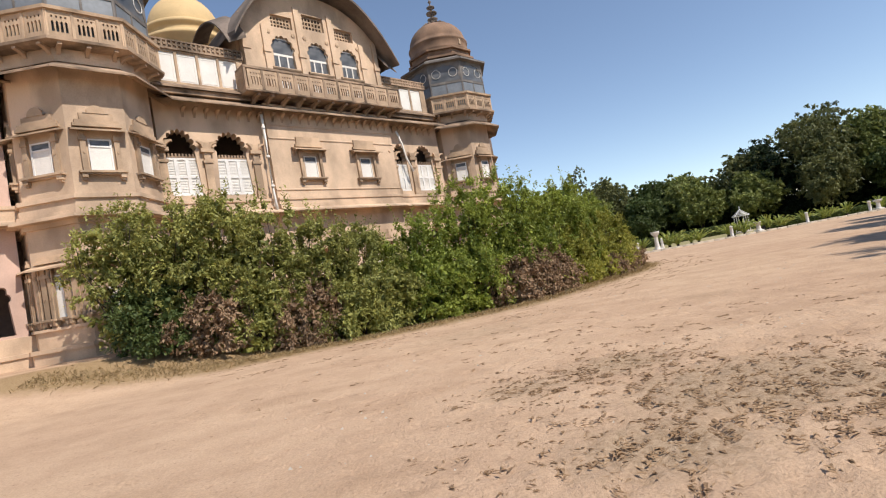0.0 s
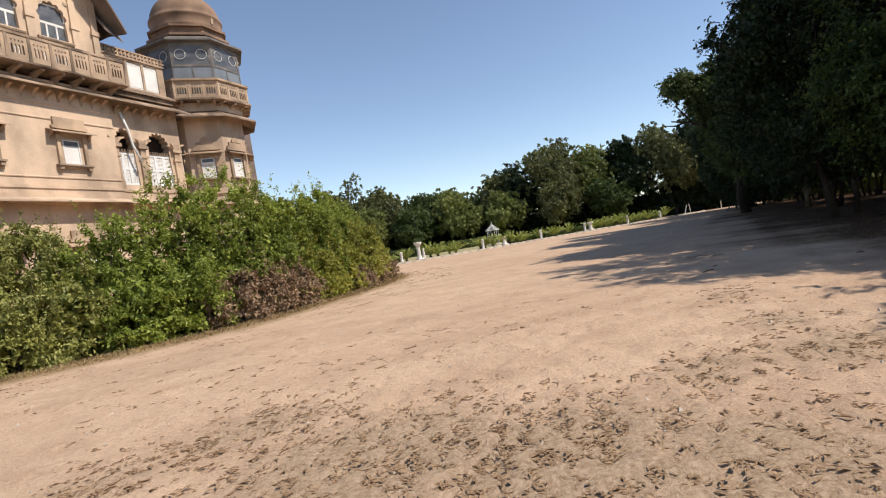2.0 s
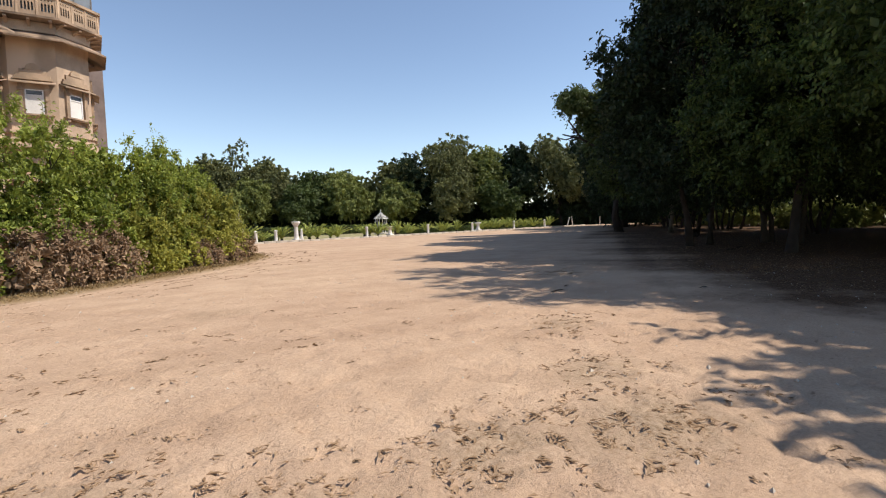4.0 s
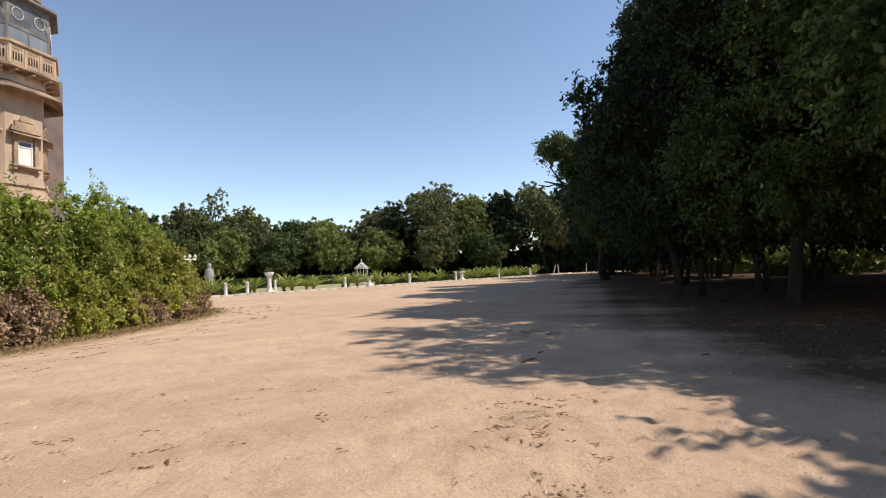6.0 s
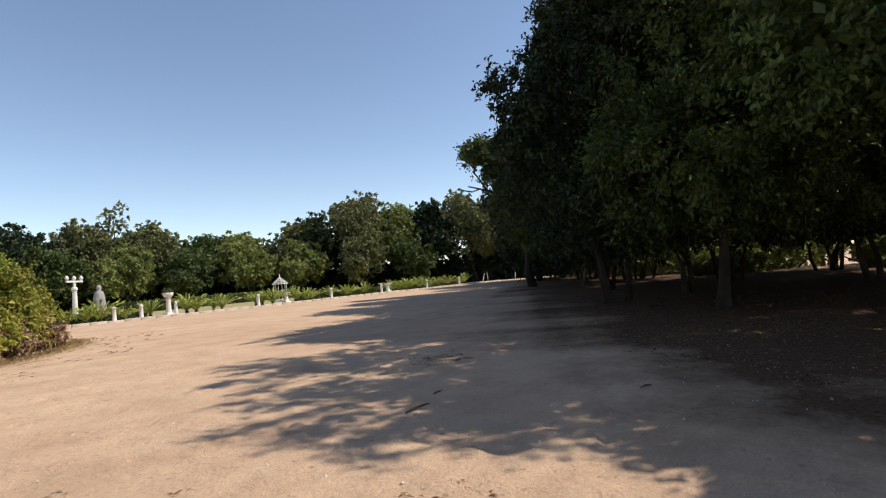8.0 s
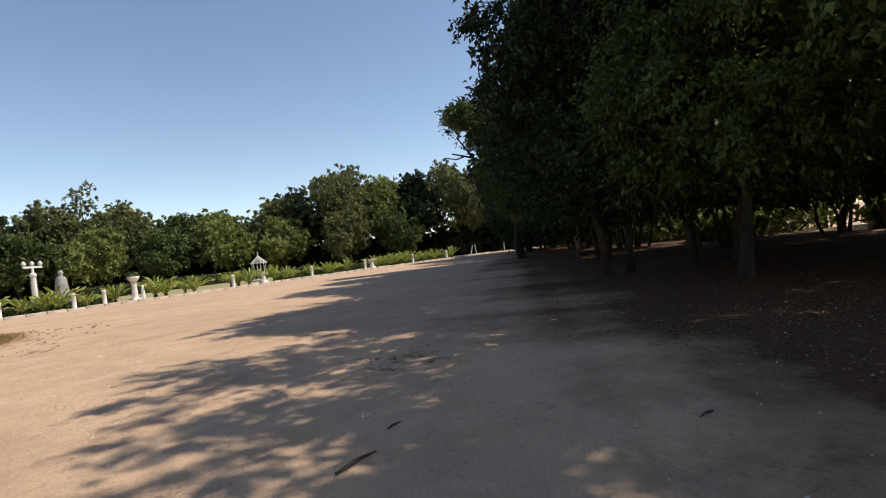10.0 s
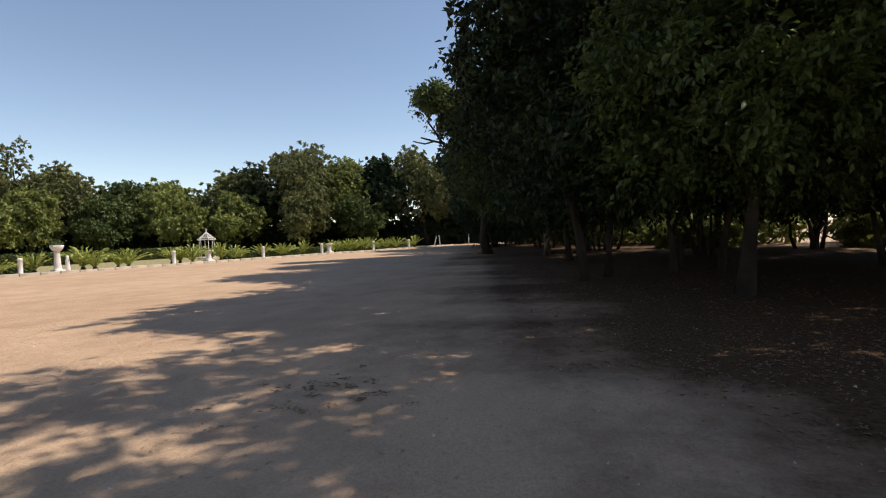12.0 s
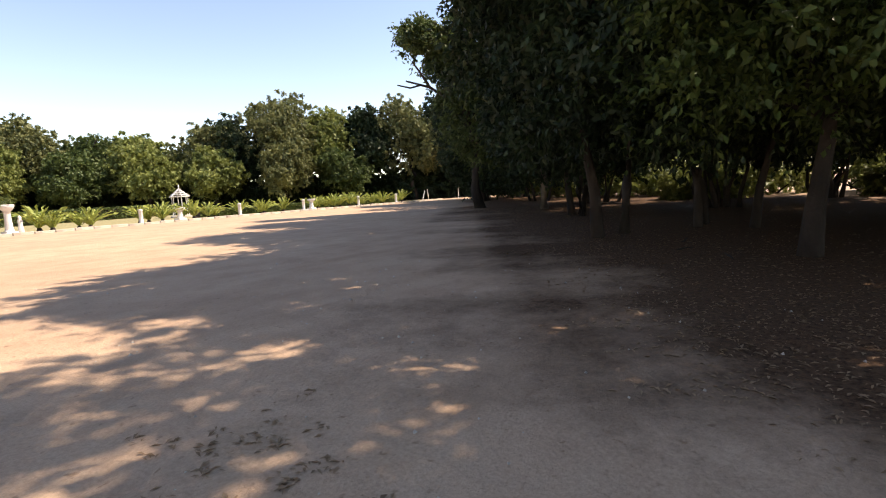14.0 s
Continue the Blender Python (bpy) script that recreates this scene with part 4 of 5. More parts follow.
def hooded_window(u, zs, zt, w, parent, base, hood=0.95, crest=0.4, sill=True, lit=WHITE_OLD):
    """A small window: pilasters, sloping hood with a panel over it, sill on two corbels, a white shutter and its frame. base: pose of the wall's face."""
    bm = bmesh.new()
    for s in (-1, 1):
        box(bm, s * (w / 2 + 0.22) - 0.07, s * (w / 2 + 0.22) + 0.07, -0.13, 0.0, zs - 0.02, zt + 0.25)
        box(bm, s * (w / 2 + 0.22) - 0.10, s * (w / 2 + 0.22) + 0.10, -0.17, 0.0, zt + 0.02, zt + 0.14)
    box(bm, -w / 2 - 0.28, w / 2 + 0.28, -0.10, 0.0, zt + 0.14, zt + 0.34)
    win = part("window_surround", bm, STONE_TRIM, parent, m=base @ pose(u, 0, 0))
    bm = bmesh.new()
    chajja(bm, -hood, hood, 0.02, 0.46, zt + 0.46, zt + 0.30, 0.06)
    box(bm, -hood + 0.22, hood - 0.22, -0.14, 0.0, zt + 0.48, zt + 0.62)
    box(bm, -hood + 0.32, hood - 0.32, -0.11, 0.0, zt + 0.62, zt + 0.62 + crest)
    part("hood", bm, STONE_TRIM, win)
    for s in (-1, 1):
        part("hood_bracket", bracket_mesh(0.10, 0.34, 0.34), STONE_DARK, win, m=pose(s * (hood - 0.16), -0.02, zt + 0.34))
    bm = bmesh.new()
    box(bm, -w / 2 - 0.42, w / 2 + 0.42, -0.26, 0.0, zs - 0.10, zs - 0.02)
    box(bm, -w / 2 - 0.36, w / 2 + 0.36, -0.20, 0.0, zs - 0.16, zs - 0.10)
    for s in (-1, 1):
        box(bm, s * (w / 2 + 0.28) - 0.09, s * (w / 2 + 0.28) + 0.09, -0.20, 0.0, zs - 0.27, zs - 0.16)
        box(bm, s * (w / 2 + 0.28) - 0.06, s * (w / 2 + 0.28) + 0.06, -0.13, 0.0, zs - 0.36, zs - 0.27)
    part("sill", bm, STONE_TRIM, win)
    bm = bmesh.new()
    slab(bm, rect(-w / 2, w / 2, zs, zt), [rect(-w / 2 + 0.05, w / 2 - 0.05, zs + 0.05, zt - 0.05)], -0.02, 0.10)
    part("window_frame", bm, WHITE_OLD, win, "white painted frame")
    bm = bmesh.new()
    box(bm, -w / 2 + 0.05, w / 2 - 0.05, 0.02, 0.06, zs + 0.05, zt - 0.26)
    part("shutter", bm, lit, win, "white shutter")
    bm = bmesh.new()
    box(bm, -w / 2 + 0.05, w / 2 - 0.05, 0.03, 0.05, zt - 0.25, zt - 0.05)
    part("pane", bm, GLASS, win)
    return win


for a, b in WINDOWS:
    hooded_window((a + b) / 2, 7.72, 8.88, b - a, palace, pose(0, -0.25, 0), hood=1.03)
    hooded_window((a + b) / 2, 2.2, 3.6, b - a, palace, pose(0, -0.25, 0), hood=1.03)


def shutter_pair(u0, u1, z0, z1):
    """White louvred shutters that close an arch to its springing, in a frame with a rail."""
    bm = bmesh.new()
    mids = np.linspace(u0, u1, 4)
    holes = []
    for a, b in zip(mids[:-1], mids[1:]):
        for c, d in ((z0 + 0.1, (z0 + z1) / 2 - 0.05), ((z0 + z1) / 2 + 0.05, z1 - 0.1)):
            holes.append(rect(a + 0.08, b - 0.08, c, d))
    slab(bm, rect(u0, u1, z0, z1), holes, 0.08, 0.16)
    fr = part("shutter_frame", bm, WHITE_PAINT, palace, "white painted shutter frame")
    for h in holes:
        bm = bmesh.new()
        xs, zs = [q[0] for q in h], [q[1] for q in h]
        zz = min(zs)
        while zz < max(zs) - 0.02:
            v = [bm.verts.new((x, y, z)) for x in (min(xs), max(xs)) for y, z in ((0.10, zz), (0.135, zz + 0.085), (0.145, zz + 0.08), (0.11, zz - 0.005))]
            for f in ((0, 1, 5, 4), (1, 2, 6, 5), (2, 3, 7, 6), (3, 0, 4, 7)):
                bm.faces.new([v[i] for i in f])
            zz += 0.075
        part("louvre", bm, WHITE_OLD, fr, "white louvred panel")
    bm = bmesh.new()
    x = u0 + 0.05
    box(bm, u0, u1, 0.07, 0.13, z1 + 0.003, z1 + 0.07)
    while x < u1 - 0.05:
        box(bm, x, x + 0.08, 0.08, 0.12, z1 + 0.07, z1 + 0.20)
        x += 0.15
    part("fretted_rail", bm, STONE_DARK, fr)


for a, b in ARCHES_L:
    shutter_pair(a, b, 6.95, 8.72)
for a, b in ARCHES_R:
    shutter_pair(a, b, 6.95, 8.66)
for a, b in ((-11.0, -9.75), (-13.2, -11.7)):
    shutter_pair(a, b, 6.95, 8.66)
# columns between the arches: shaft, capital and curved brackets
for u, zt in ((-2.09, 9.0), (0.28, 9.0), (10.70, 8.95), (12.85, 8.95), (-4.05, 9.0), (9.16, 8.95)):
    bm = bmesh.new()
    w = 0.17
    box(bm, u - w - 0.05, u + w + 0.05, -0.16, -0.003, 6.70, 7.1)
    box(bm, u - w, u + w, -0.12, -0.003, 7.1, zt - 0.55)
    box(bm, u - w - 0.06, u + w + 0.06, -0.17, -0.003, zt - 0.55, zt - 0.42)
    box(bm, u - w + 0.02, u + w - 0.02, -0.12, -0.003, zt - 0.42, zt - 0.05)
    box(bm, u - w - 0.12, u + w + 0.12, -0.22, -0.003, zt - 0.05, zt + 0.12)
    box(bm, u - w - 0.05, u + w + 0.05, -0.15, -0.003, zt + 0.12, zt + 0.42)
    col_ = part("column", bm, STONE_TRIM, palace)
    for s in (-1, 1):
        part("capital_bracket", bracket_mesh(0.12, 0.30, 0.45), STONE_TRIM, col_, m=pose(u + s * (w + 0.02), -0.12, zt + 0.45, 0, 0, s * 60))

# first-floor balcony over the central wall
B0, B1 = -0.1, 9.75
bm = bmesh.new()
box(bm, B0, B1, -1.02, -0.25, 11.82, 11.97)
box(bm, B0 - 0.04, B1 + 0.04, -1.07, -1.0, 11.86, 11.94)
part("balcony_floor", bm, STONE_DARK, palace)
bm = bmesh.new()
box(bm, B0, B1, -1.0, -0.84, 13.04, 13.16)
for u in (B0, B1 - 0.14):
    box(bm, u, u + 0.14, -0.84, -0.1, 13.04, 13.16)
part("balcony_rail", bm, STONE_DARK, palace)
u, k = B0 + 0.07, 0
while u < B1 + 0.05:
    bm = bmesh.new()
    box(bm, u - 0.06, u + 0.06, -0.99, -0.86, 11.97, 13.05)
    box(bm, u - 0.075, u + 0.075, -1.0, -0.85, 12.0, 12.1)
    part("balcony_post", bm, STONE_DARK, palace)
    if k and u + 0.5 < B1 + 0.4:
        again(PANEL, palace, pose(u + 0.43, -0.92, 11.98)) if u + 0.9 < B1 + 0.2 else None
        again(BRACKET, palace, pose(u + 0.43, -0.1, 11.82)) if u + 0.9 < B1 + 0.2 else None
    k += 1
    u += 0.886
for u in (B0 + 0.04, B1 - 0.04):
    again(PANEL, palace, pose(u, -0.45, 11.98, 0, 0, 90))

# gabled pavilion wall with three cusped windows and pierced lunettes
G0, G1, GM = 0.55, 9.25, 4.9


def bangla(u, z_end, z_top, half):
    """The height of the curved roof over u."""
    t = (u - GM) / half
    return z_top - (z_top - z_end) * abs(t) ** 2.5


gable = [(G1, 11.9), (G1, bangla(G1, 15.2, 18.55, 5.4) - 0.25)] + [(u, bangla(u, 15.2, 18.55, 5.4) - 0.25) for u in np.linspace(G1 - 0.3, G0 + 0.3, 22)] + [(G0, bangla(G0, 15.2, 18.55, 5.4) - 0.25), (G0, 11.9)]
GARCH = [(2.12, 3.55), (4.28, 5.66), (6.42, 7.78)]
JALI = [rect(2.35, 3.6, 16.05, 16.75), rect(4.3, 5.65, 16.3, 17.15), rect(6.35, 7.6, 16.05, 16.75)]
bm = bmesh.new()
slab(bm, gable, [cusped(a, b, 12.05, 14.75, 15.6, 7) for a, b in GARCH] + JALI, -0.05, 0.35)
part("gable_wall", bm, SANDSTONE, palace, "sunlit carved sandstone gable wall")
for a, b in GARCH:
    bm = bmesh.new()
    c = (a + b) / 2
    lights = [(a + 0.08, c - 0.04, 12.2, 13.55), (c + 0.04, b - 0.08, 12.2, 13.55), (a + 0.08, a + 0.42, 13.75, 14.5), (a + 0.5, b - 0.5, 13.75, 14.5), (b - 0.42, b - 0.08, 13.75, 14.5), (a + 0.08, b - 0.08, 14.62, 15.42)]
    slab(bm, rect(a + 0.02, b - 0.02, 12.06, 15.5), [rect(*q) for q in lights], 0.10, 0.16)
    fr = part("arched_window_frame", bm, WHITE_OLD, palace, "pale painted window frame")
    for r_ in lights:
        bm = bmesh.new()
        box(bm, r_[0] - 0.01, r_[1] + 0.01, 0.12, 0.14, r_[2] - 0.01, r_[3] + 0.01)
        part("pane", bm, GLASS, fr)
    for x0 in (a + 0.09, b - 0.45):
        bm = bmesh.new()
        box(bm, x0, x0 + 0.36, 0.02, 0.06, 12.22, 13.5)
        for z in (12.3, 12.9):
            box(bm, x0 + 0.05, x0 + 0.31, 0.005, 0.02, z, z + 0.5)
        part("side_shutter", bm, WHITE_OLD, fr, "white panelled shutter leaf")
    bm = bmesh.new()
    run(bm, a - 0.12, b + 0.12, [(-0.05, 13.62), (-0.16, 13.62), (-0.2, 13.7), (-0.16, 13.76), (-0.05, 13.76)])
    part("transom_moulding", bm, STONE_TRIM, palace)
    for s in (-1, 1):
        bm = bmesh.new()
        lathe(bm, [(0.02, 0), (0.12, 0.0), (0.12, 0.05), (0.03, 0.07)], 10)
        bmesh.ops.rotate(bm, verts=bm.verts[:], cent=(0, 0, 0), matrix=Matrix.Rotation(math.pi / 2, 3, "X"))
        bmesh.ops.translate(bm, verts=bm.verts[:], vec=((a + b) / 2 + s * 0.72, -0.04, 15.72))
        part("rosette", bm, STONE_TRIM, palace)
for j in JALI:
    bm = bmesh.new()
    (x0, z0), (x1, z1) = j[0], j[2]
    holes = [rect(x0 + 0.06 + i * (x1 - x0 - 0.1) / 6, x0 + 0.06 + (i + 0.62) * (x1 - x0 - 0.1) / 6, z0 + 0.08 + q * (z1 - z0 - 0.12) / 3, z0 + 0.08 + (q + 0.66) * (z1 - z0 - 0.12) / 3) for i in range(6) for q in range(3)]
    slab(bm, rect(x0 + 0.002, x1 - 0.002, z0 + 0.002, z1 - 0.002), holes, 0.1, 0.16)
    part("pierced_screen", bm, STONE_TRIM, palace)
for u in (0.72, 1.85, 3.92, 6.04, 8.05, 9.06):
    bm = bmesh.new()
    top = min(bangla(u, 15.2, 18.55, 5.4) - 0.35, 16.0 if u in (1.85, 8.05) else 17.4)
    box(bm, u - 0.16, u + 0.16, -0.15, -0.052, 11.97, top)
    box(bm, u - 0.21, u + 0.21, -0.20, -0.052, 14.5, 14.72)
    part("pilaster", bm, SANDSTONE, palace)
# curved roof: shell, and the swept eave in front and at the sides
bm = bmesh.new()
us = np.linspace(GM - 5.15, GM + 5.15, 40)
for y0, y1, d0, d1, th in ((-1.15, 5.5, 0.0, 0.0, 0.14),):
    rows = [[bm.verts.new((u, y, bangla(u, 15.0, 18.9, 5.15) - (0.22 if y < 0 else 0) - o)) for u in us] for y, o in ((y0, 0), (0.2, -0.1), (y1, -0.1), (y1, th), (0.2, th), (y0, th + 0.02))]
    for r in range(6):
        a, b = rows[r], rows[(r + 1) % 6]
        for i in range(39):
            bm.faces.new((a[i], a[i + 1], b[i + 1], b[i]))
    for e in (0, -1):
        bm.faces.new([row[e] for row in rows])
bmesh.ops.recalc_face_normals(bm, faces=bm.faces)
part("curved_roof", bm, STONE_ROOF, palace, "curved grey stone pavilion roof with swept eave", smooth=False)
for s in (-1, 1):                                  # side gables of the pavilion, each with its own bowed eave
    bm = bmesh.new()
    vs = np.linspace(-0.6, 5.6, 18)
    xb = GM + s * 4.35
    hh = lambda v: 17.0 - 2.2 * abs((v - 2.5) / 3.1) ** 2.1
    rows = [[bm.verts.new((xb + s * o, v, hh(v) - d)) for v in vs] for o, d in ((0.0, -0.15), (0.95, 0.35), (0.95, 0.43), (0.0, 0.0))]
    for r in range(4):
        a, b = rows[r], rows[(r + 1) % 4]
        for i in range(17):
            bm.faces.new((a[i], a[i + 1], b[i + 1], b[i]))
    for e in (0, -1):
        bm.faces.new([row[e] for row in rows])
    bmesh.ops.recalc_face_normals(bm, faces=bm.faces)
    part("side_eave", bm, STONE_ROOF, palace)
    bm = bmesh.new()
    box(bm, xb - 0.15, xb + 0.15, 0.36, 5.4, 11.9, 15.9)
    part("side_wall", bm, SANDSTONE, palace)

# upper gallery over the bays: white shuttered windows, stained ledge and pierced parapet
for u0, u1 in ((-4.0, 0.45), (9.35, 13.0)):
    bm = bmesh.new()
    w = 0.98
    cnt = int((u1 - u0) / w)
    off = u0 + ((u1 - u0) - cnt * w) / 2
    holes = [rect(off + i * w + 0.06, off + (i + 1) * w - 0.06, 12.34, 13.76) for i in range(cnt)]
    slab(bm, rect(u0, u1, 11.5, 14.25), holes, 0.10, 0.40)
    part("gallery_wall", bm, STONE_TRIM, palace)
    for h in holes:
        bm = bmesh.new()
        box(bm, h[0][0] + 0.002, h[1][0] - 0.002, 0.16, 0.22, h[0][1] + 0.002, h[2][1] - 0.002)
        for z in (12.42, 13.62):
            box(bm, h[0][0] + 0.06, h[1][0] - 0.06, 0.145, 0.16, z, z + 0.05)
        for x in (h[0][0] + 0.06, h[1][0] - 0.11):
            box(bm, x, x + 0.05, 0.145, 0.16, 12.47, 13.62)
        part("shutter", bm, WHITE_OLD, palace, "white painted shutter")
    bm = bmesh.new()
    chajja(bm, u0 - 0.1, u1 + 0.1, -0.09, 0.45, 12.25, 11.95, 0.1)
    box(bm, u0, u1, -0.3, 0.09, 11.62, 11.86)
    part("ledge", bm, STONE_DARK, palace)
    bm = bmesh.new()
    box(bm, u0 - 0.05, u1 + 0.05, 0.02, 0.55, 13.86, 13.96)
    box(bm, u0 - 0.05, u1 + 0.05, 0.02, 0.12, 14.26, 14.34)
    x = u0
    while x < u1:
        box(bm, x, x + 0.10, 0.03, 0.10, 13.96, 14.26)
        box(bm, x + 0.12, x + 0.22, 0.03, 0.10, 14.06, 14.16)
        x += 0.22
    part("parapet", bm, STONE_DARK, palace, "pierced stained parapet")
bm = bmesh.new()
box(bm, -20.5, -9.3, 0.1, 0.4, 11.5, 14.25)
part("gallery_wall", bm, STONE_TRIM, palace)

# ochre dome behind the roof
bm = bmesh.new()
lathe(bm, [(2.3, 13.9), (2.3, 16.9), (2.5, 17.0), (2.5, 17.2), (2.15, 17.25), (2.15, 17.7), (2.3, 17.75), (2.3, 17.95), (2.0, 18.0)] + [(2.0 * math.cos(a), 18.0 + 2.2 * math.sin(a)) for a in np.linspace(0.05, 1.5, 12)], 32)
moved(part("dome", bm, DOME_PLASTER, palace, "ochre plastered dome", smooth=True), 0.25, 6.2)

# rain pipes
bm = bmesh.new()
tube(bm, [(0.78, -0.36, 10.95), (0.80, -0.33, 9.5), (0.78, -0.33, 7.0), (0.80, -0.42, 5.9)], [0.075] * 4, 10)
for z in (10.2, 8.7, 7.2, 6.2):
    lathe(bm, [(0.095, z), (0.095, z + 0.12)], 10, 0.79, -0.34)
part("rain_pipe", bm, WHITE_OLD, palace, "white painted rain pipe", smooth=True)
bm = bmesh.new()
tube(bm, [(9.6, -0.25, 10.7), (9.85, -0.3, 9.9), (10.0, -0.32, 9.0), (10.35, -0.4, 8.1)], [0.06] * 4, 8)
part("rain_pipe", bm, WHITE_OLD, palace, "slanting white hanging pipe", smooth=True)


# ---------- towers ----------
def octagon(a, turn=0.0):
    """The plan of an octagon with the apothem a, one side facing -y."""
    r = a / math.cos(math.pi / 8)
    return [(r * math.cos(math.pi / 8 + math.pi / 4 * i + turn), r * math.sin(math.pi / 8 + math.pi / 4 * i + turn)) for i in range(8)]


def tower(cu, cy):
    """An eight-sided tower: storeys with hooded windows, eave, bracketed balcony, glazed gallery, dome and finial."""
    A = 2.38
    S = 2 * A * math.tan(math.pi / 8)
    base = pose(cu, cy, 0)
    bm = bmesh.new()
    steps = []
    for z0, z1, o in ((FOOT - 0.2, 1.15, 0.30), (1.15, 1.3, 0.38), (1.3, 1.9, 0.10), (1.9, 2.0, 0.2), (2.0, 5.6, 0.0), (5.6, 5.78, 0.12), (5.78, 5.9, 0.5), (5.9, 6.08, 0.25), (6.08, 6.3, 0.16), (6.3, 6.5, 0.08), (6.5, 6.66, 0.18), (6.66, 11.6, 0.0), (11.6, 12.1, 0.14)):
        steps += [(z0, o), (z1, o)]
    rings = [[bm.verts.new((x, y, z)) for x, y in octagon(A + o)] for z, o in steps]
    for r0, r1 in zip(rings[:-1], rings[1:]):
        for i in range(8):
            bm.faces.new((r0[i], r0[(i + 1) % 8], r1[(i + 1) % 8], r1[i]))
    bm.faces.new(rings[0][::-1])
    bm.faces.new(rings[-1])
    body = part("tower", bm, SANDSTONE, palace, "eight-sided sandstone tower", m=base)
    faces = [-90 + 45 * i for i in range(-3, 4)]
    for ang in faces:
        q = pose(0, 0, 0, 0, 0, ang + 90)
        # a window on each face: built in the face's own frame, its wall at y = -A
        for zs, zt in ((7.52, 8.72), (2.35, 3.85)):
            bm = bmesh.new()
            w = 0.66
            for s in (-1, 1):
                box(bm, s * 0.55 - 0.09, s * 0.55 + 0.09, -A - 0.13, -A + 0.02, zs - 0.02, zt + 0.28)
                box(bm, s * 0.55 - 0.12, s * 0.55 + 0.12, -A - 0.17, -A + 0.02, zt - 0.06, zt + 0.08)
                for z in (zs + 0.45, ):
                    box(bm, s * 0.55 - 0.03, s * 0.55 + 0.03, -A - 0.16, -A, z + 0.2, z + 0.26)
                box(bm, s * 0.62 - 0.09, s * 0.62 + 0.09, -A - 0.20, -A, zs - 0.27, zs - 0.16)
                box(bm, s * 0.62 - 0.06, s * 0.62 + 0.06, -A - 0.12, -A, zs - 0.36, zs - 0.27)
            box(bm, -0.78, 0.78, -A - 0.26, -A + 0.02, zs - 0.10, zs - 0.02)
            box(bm, -0.72, 0.72, -A - 0.20, -A + 0.02, zs - 0.16, zs - 0.10)
            win = part("window_surround", bm, STONE_TRIM, body, m=q)
            bm = bmesh.new()
            chajja(bm, -0.92, 0.92, A - 0.02, A + 0.42, zt + 0.46, zt + 0.30, 0.06)
            box(bm, -0.80, 0.80, -A - 0.15, -A + 0.02, zt + 0.48, zt + 0.60)
            box(bm, -0.72, 0.72, -A - 0.11, -A + 0.02, zt + 0.60, zt + 0.74)
            if zs > 5:
                box(bm, -0.55, 0.55, -A - 0.09, -A + 0.02, zt + 0.74, zt + 1.0)
                crest = [(-0.42, zt + 1.0)] + [(0.30 * math.cos(a), zt + 1.0 + 0.32 * math.sin(a)) for a in np.linspace(math.pi, 0, 9)] + [(0.42, zt + 1.0)]
                run_pts = [bm.verts.new((x, y, z)) for y in (-A - 0.12, -A + 0.02) for x, z in crest]
                k = len(crest)
                for i in range(k):
                    bm.faces.new((run_pts[i], run_pts[(i + 1) % k], run_pts[k + (i + 1) % k], run_pts[k + i]))
                bm.faces.new(run_pts[:k])
                bm.faces.new(run_pts[k:][::-1])
            part("window_hood", bm, STONE_TRIM, body, m=q)
            bm = bmesh.new()
            box(bm, -0.33, 0.33, -A - 0.03, -A + 0.02, zs, zt - 0.28)
            part("shutter", bm, WHITE_OLD, body, "white shutter", m=q)
            bm = bmesh.new()
            slab(bm, rect(-0.38, 0.38, zs - 0.01, zt + 0.02), [rect(-0.32, 0.32, zs + 0.03, zt - 0.30), rect(-0.32, 0.32, zt - 0.24, zt - 0.03)], -A - 0.06, -A + 0.01)
            part("window_frame", bm, WHITE_PAINT, body, m=q)
            bm = bmesh.new()
            box(bm, -0.33, 0.33, -A - 0.025, -A + 0.02, zt - 0.25, zt)
            part("pane", bm, GLASS, body, m=q)
        # brackets, balcony panels and glazing of this side
        AB = A + 0.62
        SB = 2 * AB * math.tan(math.pi / 8)
        for s in (-0.36, 0.0, 0.36):
            part("tower_bracket", bracket_mesh(0.14, 0.62, 0.55), STONE_DARK, body, m=q @ pose(s * SB, -A - 0.02, 12.12))
            o = again(PANEL, body, q @ pose(s * SB * 0.9, -AB + 0.09, 12.27) @ Matrix.Diagonal((SB * 0.31 / 0.80, 1, 1.0, 1)))
        for s in (-0.5, -0.165, 0.165, 0.5):
            bm = bmesh.new()
            box(bm, s * SB * 0.97 - 0.05, s * SB * 0.97 + 0.05, -AB + 0.02, -AB + 0.16, 12.26, 13.34)
            part("balcony_post", bm, STONE_TRIM, body, m=q)
        AG = A + 0.35
        SG = 2 * AG * math.tan(math.pi / 8)
        bm = bmesh.new()
        slab(bm, rect(-SG / 2, SG / 2, 12.3, 15.75), [rect(-SG / 2 + 0.08, -0.04, 12.5, 14.25), rect(0.04, SG / 2 - 0.08, 12.5, 14.25), cusped(-SG / 2 + 0.09, SG / 2 - 0.09, 14.42, 14.9, 15.62, 5)], -AG, -AG + 0.08)
        gal = part("gallery_frame", bm, TIMBER_GREY, body, "grey timber glazing frame", m=q)
